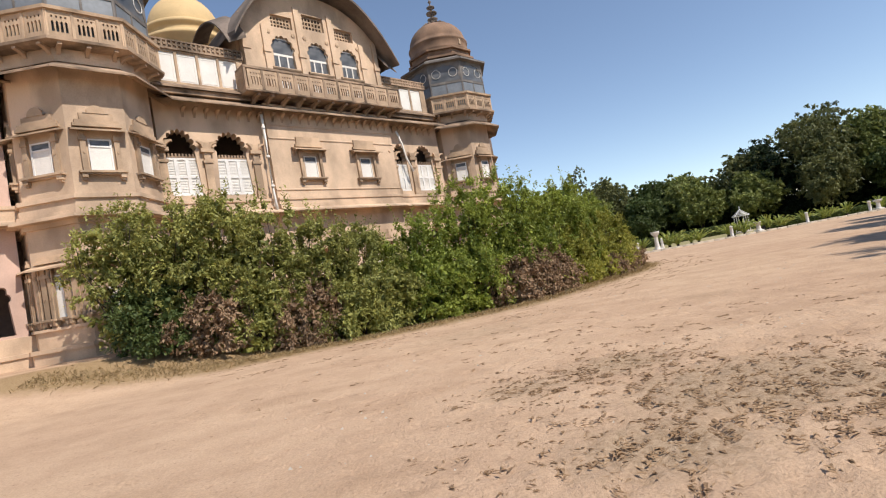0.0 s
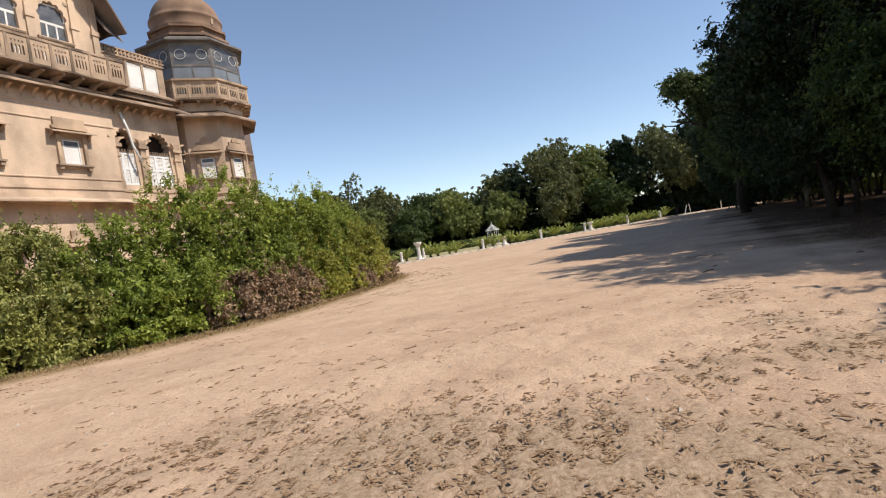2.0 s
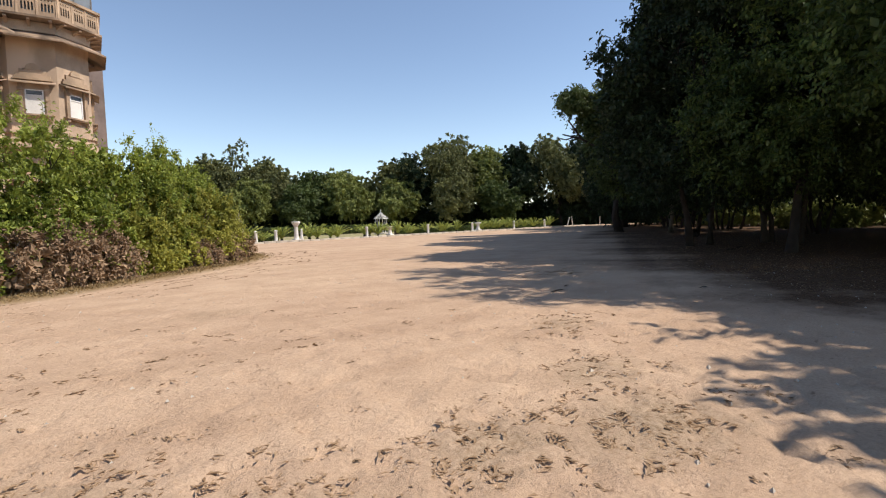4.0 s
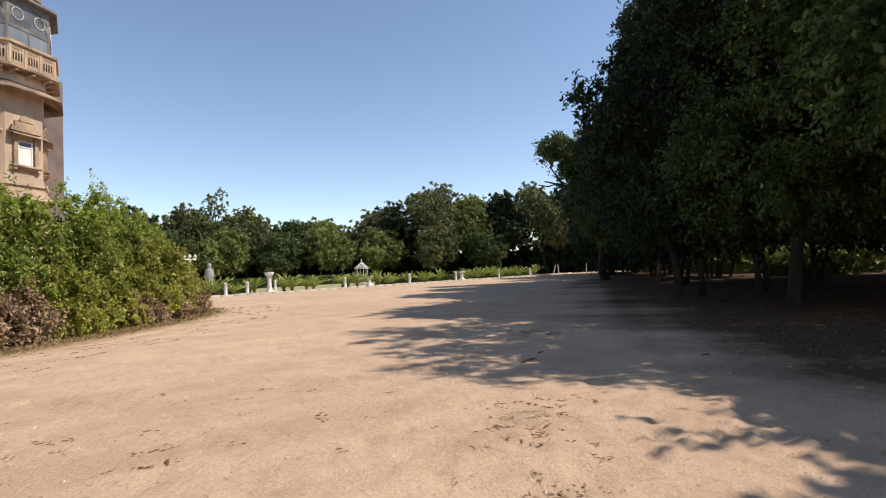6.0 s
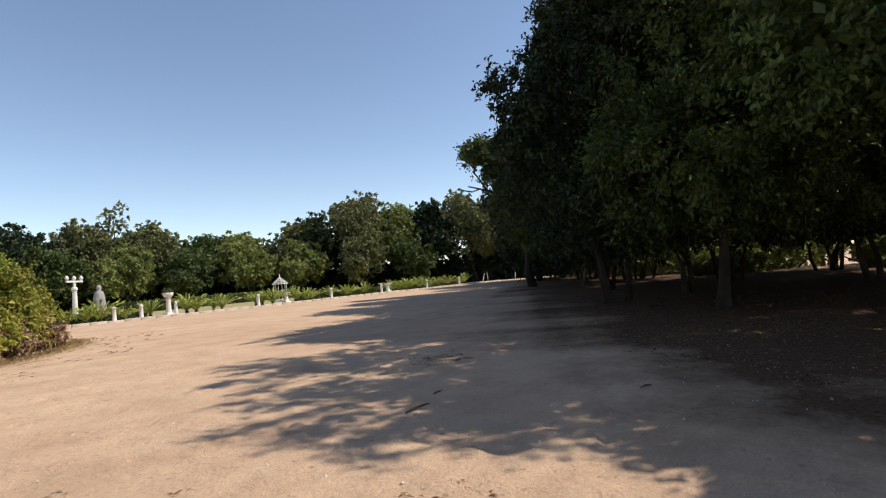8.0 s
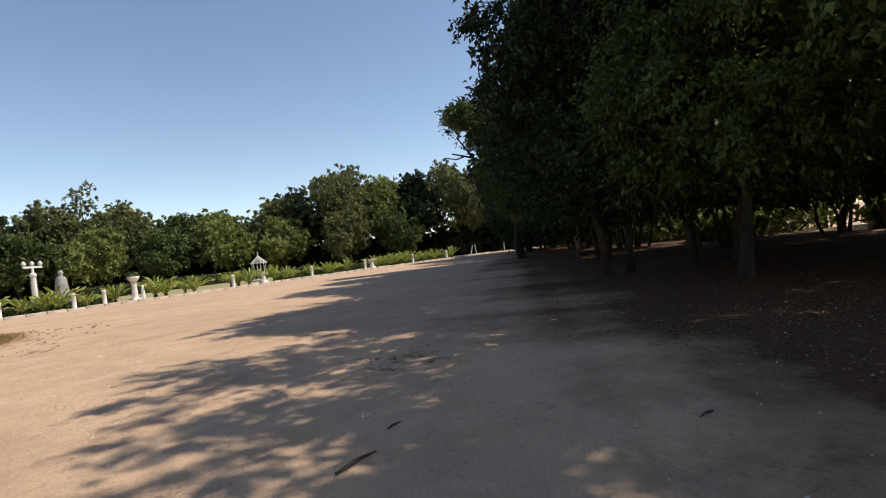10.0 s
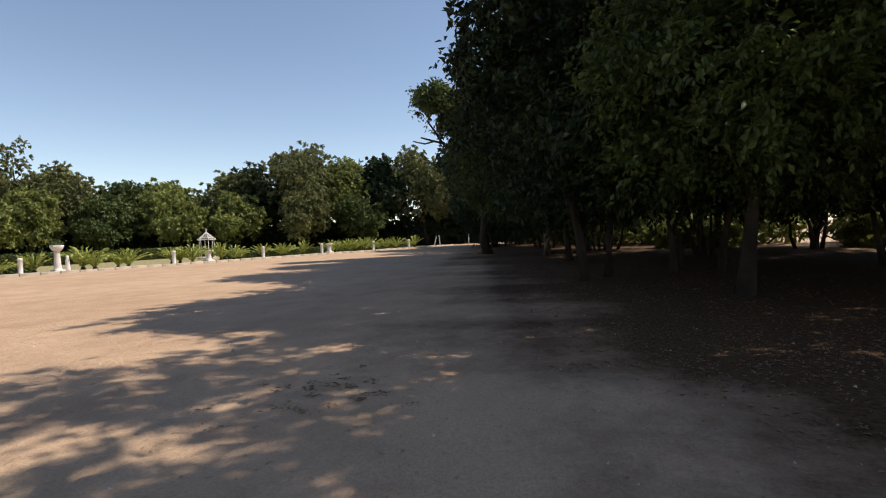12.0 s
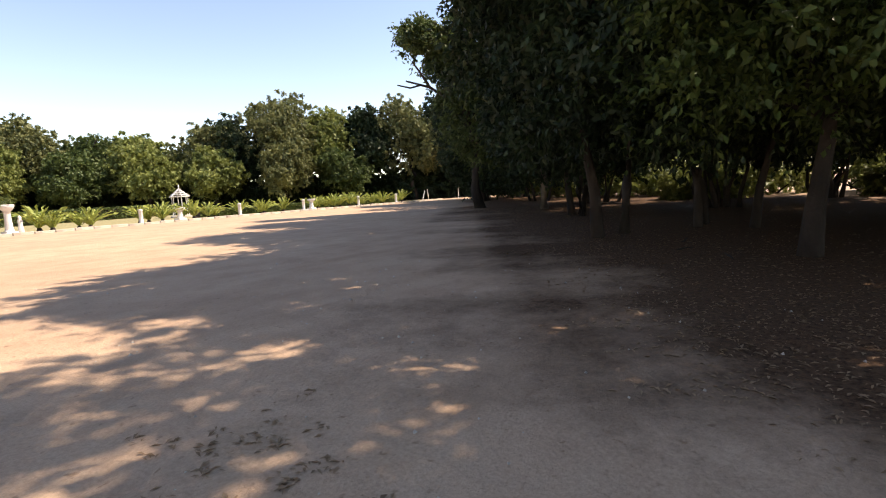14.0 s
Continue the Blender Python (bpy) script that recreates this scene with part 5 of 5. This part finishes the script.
        for x0, x1, z0, z1, mat_ in ((-SG / 2 + 0.06, -0.03, 12.48, 14.27, PANEL_GREY), (0.03, SG / 2 - 0.06, 12.48, 14.27, PANEL_GREY), (-SG / 2 + 0.07, SG / 2 - 0.07, 14.40, 15.64, GLASS)):
            bm = bmesh.new()
            box(bm, x0, x1, -AG + 0.03, -AG + 0.05, z0, z1)
            part("gallery_pane", bm, mat_, body, m=q)
        for s in (-1, 1):
            bm = bmesh.new()
            tube(bm, [(s * SG * 0.26 + 0.30 * math.cos(a), -AG - 0.012, 15.0 + 0.30 * math.sin(a)) for a in np.linspace(0, 2 * math.pi, 12)], [0.018] * 12, 5)
            part("fanlight_ring", bm, WHITE_OLD, body, m=q)
    for name, rows_, mat_, label in (
            ("tower_eave", ((A + 0.86, 11.06, 0.0), (A + 0.86, 11.14, 0.0), (A + 0.02, 11.62, 0.0)), STONE_DARK, "stained eave round the tower"),
            ("balcony_floor", ((A - 0.3, 12.1, 0), (A + 0.55, 12.1, 0), (A + 0.72, 12.16, 0), (A + 0.72, 12.27, 0), (A - 0.3, 12.275, 0)), STONE_DARK, ""),
            ("balcony_rail", ((A + 0.68, 13.32, 0), (A + 0.70, 13.44, 0), (A + 0.44, 13.445, 0), (A + 0.44, 13.31, 0)), STONE_TRIM, ""),
            ("gallery_eave", ((A - 0.3, 15.72, 0), (A + 0.68, 15.76, 0), (A + 0.68, 15.88, 0), (A + 0.2, 16.15, 0)), TIMBER_GREY, "dark gallery eave")):
        bm = bmesh.new()
        rings = [[bm.verts.new((x, y, z)) for x, y in octagon(a)] for a, z, _ in rows_]
        for r0, r1 in zip(rings, rings[1:] + rings[:1]):
            for i in range(8):
                bm.faces.new((r0[i], r0[(i + 1) % 8], r1[(i + 1) % 8], r1[i]))
        bmesh.ops.recalc_face_normals(bm, faces=bm.faces)
        part(name, bm, mat_, body, label)
    bm = bmesh.new()
    for z0, z1, o in ((15.9, 16.35, -0.25), (16.35, 16.5, 0.0), (16.5, 16.95, -0.3), (16.95, 17.08, -0.12)):
        prism(bm, octagon(A + o), z0, z1)
    part("drum", bm, DOME_BROWN, body)
    bm = bmesh.new()
    prof = [(2.12, 17.08), (2.18, 17.2), (2.14, 17.3), (2.14, 17.78), (2.2, 17.84), (2.2, 17.95)]
    prof += [(2.1 * math.cos(a) ** 0.9, 17.95 + 1.75 * math.sin(a)) for a in np.linspace(0.02, 1.36, 11)]
    prof += [(0.42, 19.72), (0.30, 19.80)]
    lathe(bm, prof, 40)
    part("tower_dome", bm, DOME_BROWN, body, "ribbed brown stone dome", smooth=True)
    for i in range(28):
        bm = bmesh.new()
        box(bm, -0.09, 0.09, -2.20, -2.12, 17.36, 17.74)
        part("dome_band_block", bm, STONE_TRIM, body, m=pose(0, 0, 0, 0, 0, i * 360 / 28)) if i == 0 else None
        if i == 0:
            blk = body.children[-1]
        else:
            bm.free()
            again(blk, body, pose(0, 0, 0, 0, 0, i * 360 / 28))
    for i in range(18):                            # lotus petals round the crown of the dome
        a = 2 * math.pi * i / 18
        bm = bmesh.new()
        tube(bm, [(0.55 * math.cos(a), 0.55 * math.sin(a), 19.62), (0.80 * math.cos(a), 0.80 * math.sin(a), 19.66), (1.02 * math.cos(a), 1.02 * math.sin(a), 19.56)], [0.09, 0.11, 0.04], 6)
        part("petal", bm, STONE_ROOF, body)
    bm = bmesh.new()
    lathe(bm, [(0.55, 19.62), (0.62, 19.75), (0.30, 19.85), (0.16, 19.95), (0.34, 20.12), (0.40, 20.22), (0.12, 20.34), (0.10, 20.5), (0.40, 20.62), (0.42, 20.7), (0.08, 20.82), (0.07, 20.98), (0.30, 21.08), (0.30, 21.15), (0.06, 21.25), (0.05, 21.45), (0.13, 21.55), (0.02, 21.75)], 14)
    part("finial", bm, STONE_ROOF, body, "dark stacked stone finial", smooth=True)


tower(-6.75, 0.42)
tower(16.55, 1.35)
# ---------- garden edge ----------
def kerb_y(x):
    return 44.3 + 0.045 * (x - 20)


edge = tagged(new("garden_kerb"), "low pale kerb stones along the garden edge", "kerb", kind="structure")
bm = bmesh.new()
box(bm, -0.49, 0.49, -0.11, 0.11, -0.08, 0.16)
bmesh.ops.bevel(bm, geom=[e for e in bm.edges], offset=0.02, segments=1, affect="EDGES")
stone = part("kerb_stone", bm, KERB_STONE, edge)
stone.matrix_basis = pose(13.5, kerb_y(13.5), 0, 0, 0, 2.6)
r_ = random.Random(5)
x = 14.52
while x < 64:
    again(stone, edge, pose(x, kerb_y(x), r_.uniform(-0.02, 0.02), 0, 0, 2.6 + r_.uniform(-1.5, 1.5)))
    x += 1.02


def urn_stand(x, y, tall, plant):
    """A white pedestal with a moulded foot, tapered shaft and a bowl, and a low scroll beside it."""
    t = thing("garden_urn", x, y, 0, 12, "white painted pedestal urn with a small plant" if plant else "short white painted pedestal basin beside the kerb", "urn", "white pedestals along the garden edge")
    bm = bmesh.new()
    box(bm, -0.36, 0.36, -0.36, 0.36, -0.05, 0.14)
    box(bm, -0.29, 0.29, -0.29, 0.29, 0.14, 0.24)
    lathe(bm, [(0.25, 0.24), (0.20, 0.34), (0.165, tall * 0.55), (0.16, tall * 0.72), (0.22, tall * 0.76)], 16)
    part("pedestal", bm, WHITE_PAINT, t, smooth=False)
    bm = bmesh.new()
    lathe(bm, [(0.14, tall * 0.76), (0.22, tall * 0.80), (0.33, tall * 0.88), (0.37, tall * 0.94), (0.37, tall), (0.32, tall), (0.29, tall * 0.93)], 20)
    part("bowl", bm, WHITE_PAINT, t, smooth=True)
    if plant:
        rng = np.random.default_rng(7)
        tagged(leaf_object("plant", rng.normal(size=(90, 3)) * (0.2, 0.2, 0.12) + (0, 0, tall + 0.16), 0.2, LEAF_MID, t, rng, 0.3), kind="stuff")
        bm = bmesh.new()
        for s in (0.62,):
            lathe(bm, [(0.17, 0), (0.15, 0.25), (0.11, 0.6), (0.13, 0.78), (0.07, 0.92), (0.1, 1.0), (0.03, 1.1)], 12, s, 0.1)
        part("scroll_post", bm, WHITE_PAINT, t, smooth=True)


urn_stand(21.2, 44.9, 1.75, True)
urn_stand(31.1, kerb_y(31.1) + 0.55, 0.98, False)
urn_stand(43.5, kerb_y(43.5) + 0.6, 1.05, False)
bm = bmesh.new()
lathe(bm, [(0.17, -0.05), (0.17, 0.08), (0.13, 0.12), (0.125, 0.92), (0.15, 0.95), (0.14, 1.02), (0.05, 1.07)], 14)
bollard = tagged(part("bollard", bm, WHITE_PAINT, None, smooth=True), "white painted round bollard at the garden edge", "bollard", "bollards along the garden edge")
bollard.matrix_basis = pose(28.3, kerb_y(28.3) + 0.35, 0)
for x in (35.9, 42.4, 17.6, 19.3, 49.5, 55.5, 13.9):
    copy_thing(bollard, pose(x, kerb_y(x) + 0.4, 0))


def sago(seed, size):
    """A sago palm: a stub of trunk and a rosette of arching fronds, each with its leaflets."""
    rng = np.random.default_rng(seed)
    t = thing("sago_palm", 0, 0, 0, 0, "low yellow-green palm rosette in the garden bed", "plant", "palms along the garden edge")
    bm = bmesh.new()
    lathe(bm, [(0.13, -0.05), (0.15, 0.12), (0.10, 0.26)], 9)
    part("trunk", bm, BARK, t)
    pts, along = [], []
    for i in range(24):
        a = rng.random() * 6.28
        ln, el = size * (0.8 + 0.4 * rng.random()), 0.7 + 0.75 * rng.random()
        at = lambda s: np.array([ln * s * math.cos(el) * math.cos(a) * (1 + 0.3 * s), ln * s * math.cos(el) * math.sin(a) * (1 + 0.3 * s), 0.22 + ln * s * math.sin(el) - 0.22 * ln * s * s])
        for s in np.linspace(0.16, 1, 6):
            pts.append(at(s))
            along.append((at(s) - at(s - 0.1)) / (0.1 * ln) * 9)
    leaf_object("fronds", pts, 0.30 * size, LEAF_PALM, t, rng, 0.36, along=np.array(along))
    return t


palms = [sago(31, 1.25), sago(32, 1.5), sago(33, 1.1)]
r_ = random.Random(9)
spots = [12.6, 13.6, 15.2, 16.2, 17.0, 18.4, 20.2, 22.9, 23.4, 25.0, 25.5, 28.8, 29.4, 30.2, 31.8, 32.4, 33.6, 34.3, 36.5, 38.4, 38.9, 41.2, 44.6, 45.4, 46.1, 47.0, 48.0, 48.8, 50.3, 51.6, 52.8, 54.0, 56.5, 58.0]
for k, x in enumerate(spots):
    m_ = pose(x, kerb_y(x) + 0.9 + r_.uniform(0, 0.9), 0, 0, 0, r_.uniform(0, 360)) @ Matrix.Scale(r_.uniform(0.8, 1.15), 4)
    if k < 3:
        palms[k].matrix_basis = m_
    else:
        o = copy_thing(palms[k % 3], m_)
        o.matrix_basis = m_
# low clipped hedges inside the garden
for k, (x0, x1, y, h) in enumerate(((10, 20.5, 47.4, 0.5), (35, 47, 50.5, 0.6), (47, 60, 49.8, 0.7), (20, 44, 64, 1.1))):
    rng = np.random.default_rng(600 + k)
    t = thing("clipped_hedge", (x0 + x1) / 2, y, 0, 2.6, "low clipped green hedge inside the garden", "hedge", "clipped hedges in the garden")
    cnt = int((x1 - x0) * 420)
    q = rng.random((cnt, 3)) * (x1 - x0, 0.9, h) - ((x1 - x0) / 2, 0.45, 0)
    face = rng.random(cnt)
    q[:, 2] = np.where(face < 0.35, h + rng.normal(size=cnt) * 0.05, q[:, 2])
    q[:, 1] = np.where((face >= 0.35) & (face < 0.85), -0.45 + rng.normal(size=cnt) * 0.05, q[:, 1])
    q[:, 2] = np.maximum(q[:, 2], 0.04)
    leaf_object("leaves", q, 0.17, LEAF_MID, t, rng, 0.6)
    bm = bmesh.new()
    box(bm, -(x1 - x0) / 2, (x1 - x0) / 2, -0.3, 0.3, 0, h - 0.12)
    part("twiggy_core", bm, STICK_WOOD, t)

# white garden pavilion
t = thing("gazebo", 35.85, 54.6, 0, 15, "small white garden pavilion with an openwork peaked roof", "gazebo")
t.scale = (0.68, 0.68, 1.0)
for i in range(6):
    a = math.pi / 3 * i
    bm = bmesh.new()
    lathe(bm, [(0.07, 0), (0.07, 0.2), (0.045, 0.25), (0.045, 1.75), (0.075, 1.8), (0.075, 1.9)], 8, 1.0 * math.cos(a), 1.0 * math.sin(a))
    part("post", bm, WHITE_PAINT, t)
    bm = bmesh.new()
    tube(bm, [(1.28 * math.cos(a), 1.28 * math.sin(a), 1.84), (0.6 * math.cos(a), 0.6 * math.sin(a), 2.22), (0, 0, 2.58)], [0.05, 0.05, 0.05], 6)
    part("rafter", bm, WHITE_PAINT, t)
bm = bmesh.new()
for r, z in ((1.22, 1.86), (0.95, 2.02), (0.66, 2.18), (0.36, 2.36)):
    for i in range(6):
        a, b = math.pi / 3 * i, math.pi / 3 * (i + 1)
        tube(bm, [(r * math.cos(a), r * math.sin(a), z), (r * math.cos(b), r * math.sin(b), z)], [0.05, 0.05], 5)
part("roof_lattice", bm, WHITE_PAINT, t)
bm = bmesh.new()
lathe(bm, [(0.02, 2.5), (0.10, 2.58), (0.05, 2.66), (0.09, 2.74), (0.02, 2.95)], 10)
part("finial", bm, WHITE_PAINT, t)
bm = bmesh.new()
lathe(bm, [(1.35, -0.03), (1.35, 0.12), (1.2, 0.14)], 6)
part("base", bm, KERB_STONE, t)

# lamp column with two arms
t = thing("garden_lamp", 17.2, 53.2, 0, 40, "white garden lamp column with two arms", "lamp")
bm = bmesh.new()
box(bm, -0.28, 0.28, -0.28, 0.28, -0.05, 0.3)
lathe(bm, [(0.25, 0.3), (0.21, 0.5), (0.16, 2.5), (0.22, 2.55), (0.22, 2.7), (0.10, 2.8), (0.08, 3.2)], 12)
part("column", bm, WHITE_PAINT, t)
bm = bmesh.new()
box(bm, -0.85, 0.85, -0.07, 0.07, 3.16, 3.3)
part("arm", bm, WHITE_PAINT, t)
for x, z in ((-0.75, 3.3), (0.75, 3.3), (0, 3.3)):
    bm = bmesh.new()
    lathe(bm, [(0.05, z), (0.10, z + 0.06), (0.15, z + 0.18), (0.10, z + 0.32), (0.03, z + 0.38)], 12, x)
    part("globe", bm, WHITE_PAINT, t, smooth=True)
# draped statue
bm = bmesh.new()
box(bm, -0.55, 0.55, -0.55, 0.55, -0.05, 0.55)
lathe(bm, [(0.50, 0.55), (0.52, 0.8), (0.46, 1.3), (0.40, 1.8), (0.36, 2.1), (0.30, 2.28), (0.15, 2.38), (0.14, 2.45), (0.19, 2.58), (0.17, 2.75), (0.06, 2.84)], 18)
tagged(part("statue", bm, STATUE_STONE, None, smooth=True), "grey draped stone statue on a plinth", "statue").matrix_basis = pose(18.9, 53.4, 0, 0, 0, 30)
# leaning stakes and a low branch heap at the garden's far end
for k, (x, y, lean) in enumerate(((60.5, 46.6, 24), (62.5, 47.2, -8), (66.0, 45.2, 2))):
    bm = bmesh.new()
    tube(bm, [(0, 0, -0.1), (0.02, 0, 0.6), (0.0, 0, 1.35)], [0.06, 0.055, 0.05], 7)
    tagged(part("stake", bm, WHITE_OLD, None), "thin pale stake standing at the garden corner", "stake", "stakes at the garden corner").matrix_basis = pose(x, y, 0, 0, lean, 0)

# ---------- small things on the sand ----------
def stick(x, y, length, turn, seed):
    rng = np.random.default_rng(seed)
    bm = bmesh.new()
    pts = [(length * (s - 0.5), rng.normal() * 0.022 * length, 0.02 + 0.012 * math.sin(3 * s)) for s in np.linspace(0, 1, 6)]
    tube(bm, pts, [min(1.0, 0.45 + length) * r for r in (0.010, 0.016, 0.018, 0.016, 0.012, 0.006)], 6)
    tagged(part("fallen_stick", bm, STICK_WOOD, None), "dark fallen stick lying on the sand", "stick", "fallen sticks").matrix_basis = pose(x, y, height(x, y), 0, 0, turn)


for k, (x, y, ln, a) in enumerate(((11.1, 8.22, 0.43, 4.6), (11.78, 8.54, 0.18, 4.6), (13.05, 6.3, 0.2, 165), (22.6, 9.2, 0.7, 20), (23.5, 10.1, 0.5, -25), (25.0, 10.4, 0.8, 5))):
    stick(x, y, ln, a, 700 + k)
rng = np.random.default_rng(41)
pts = []
for cx, cy, w, cnt in ((2.2, 4.7, 1.0, 300), (3.3, 3.7, 0.9, 220), (1.6, 6.4, 0.6, 90), (0.3, 6.1, 0.5, 60), (0.8, 3.7, 0.7, 110), (3.9, 2.8, 0.8, 130), (5.4, 4.1, 0.5, 40), (6.4, 3.6, 0.7, 70), (7.2, 4.6, 0.6, 40), (8.7, 6.2, 0.5, 30), (14.0, 10.5, 0.5, 25), (1.0, 8.5, 2.0, 60), (4.5, 8.0, 2.5, 50)):
    cnt = int(cnt * 1.35)
    mid_ = rng.normal(size=(cnt, 2)) * (w, w * 0.7) + (cx, cy)
    pts.append((mid_[:, None] + rng.normal(size=(cnt, 7, 2)) * 0.05).reshape(-1, 2))
for (ax, ay), (bx, by) in zip(HEDGE_FRONT[1:-1], HEDGE_FRONT[2:]):        # broken streaks of litter in front of the shrubs
    ln = math.hypot(bx - ax, by - ay)
    d, e = np.array([by - ay, ax - bx]) / ln, np.array([bx - ax, by - ay]) / ln
    for _ in range(int(ln * 7)):
        c_ = np.array([ax, ay]) + e * ln * rng.random() + d * (1.4 + 2.4 * rng.random() ** 1.5)
        pts.append(c_ + e * rng.normal(size=(12, 1)) * 0.16 + d * rng.normal(size=(12, 1)) * 0.03)
for (ax, ay), (bx, by) in zip(TREE_FRONT[1:-2], TREE_FRONT[2:-1]):
    s = rng.random((2600, 1))
    off = np.abs(rng.normal(size=(2600, 1))) * 3.8 - 0.6 + 1.0 * np.sin(s * 23) * rng.random((2600, 1))
    d = np.array([by - ay, ax - bx]) / math.hypot(bx - ax, by - ay)
    pts.append(np.array([ax, ay]) + s * (bx - ax, by - ay) + off * d)
P2 = np.concatenate(pts)
P3 = np.c_[P2, [height(x, y) + 0.008 for x, y in P2]]
along = np.c_[rng.normal(size=(len(P3), 2)) * 3, np.zeros(len(P3))]
tagged(leaf_object("leaf_litter", P3, 0.062 * (0.4 + 1.0 * rng.random(len(P3))), LITTER, None, rng, 0.3, 3.0, along, 0.2), "scattered dry brown leaves and twigs on the sand", "leaves", kind="stuff")
# tufts of dry grass along the foot of the shrubs
pts, along = [], []
for (ax, ay), (bx, by) in zip(HEDGE_FRONT[:-1], HEDGE_FRONT[1:]):
    ln = math.hypot(bx - ax, by - ay)
    cnt = int(ln * 330)
    s = rng.random(cnt)
    d = np.array([by - ay, ax - bx]) / ln
    off = rng.normal(size=cnt) * 0.35 + 0.5
    for k in range(cnt):
        x, y = ax + (bx - ax) * s[k] + d[0] * off[k], ay + (by - ay) * s[k] + d[1] * off[k]
        pts.append((x, y, height(x, y) + 0.05))
        along.append((rng.normal() * 1.6, rng.normal() * 1.6, 1.6))
tagged(leaf_object("dry_grass", pts, 0.13 * (0.6 + 0.8 * rng.random(len(pts))), GRASS_DRY, None, rng, 0.12, 0.2, np.array(along), 0.4), "straw-coloured dry grass along the hedge foot", "grass", kind="stuff")
# small pebbles
P2 = rng.random((900, 2)) * (24, 18) + (-3, 1.5)
bm = bmesh.new()
for x, y in P2:
    s = 0.012 + 0.02 * rng.random() ** 2
    z = height(x, y)
    v = [bm.verts.new((x + s * a, y + s * b, z + s * c)) for a, b, c in ((-1, -.6, -.3), (1, -.5, -.3), (.2, 1, -.3), (rng.normal() * .2, rng.normal() * .2, .8))]
    for f in ((0, 2, 1), (0, 1, 3), (1, 2, 3), (2, 0, 3)):
        bm.faces.new([v[i] for i in f])
tagged(part("pebbles", bm, KERB_STONE, None), "small pale pebbles scattered on the sand", "pebbles", kind="stuff")
# low plant by the palace foot
shrub(-13.1, 19.6, 0.55, 0.5, 0.55, LEAF_SHRUB, 520, "small green weed at the palace foot", 24, 40, 0.09, sprigs=0, group="weeds at the palace foot")
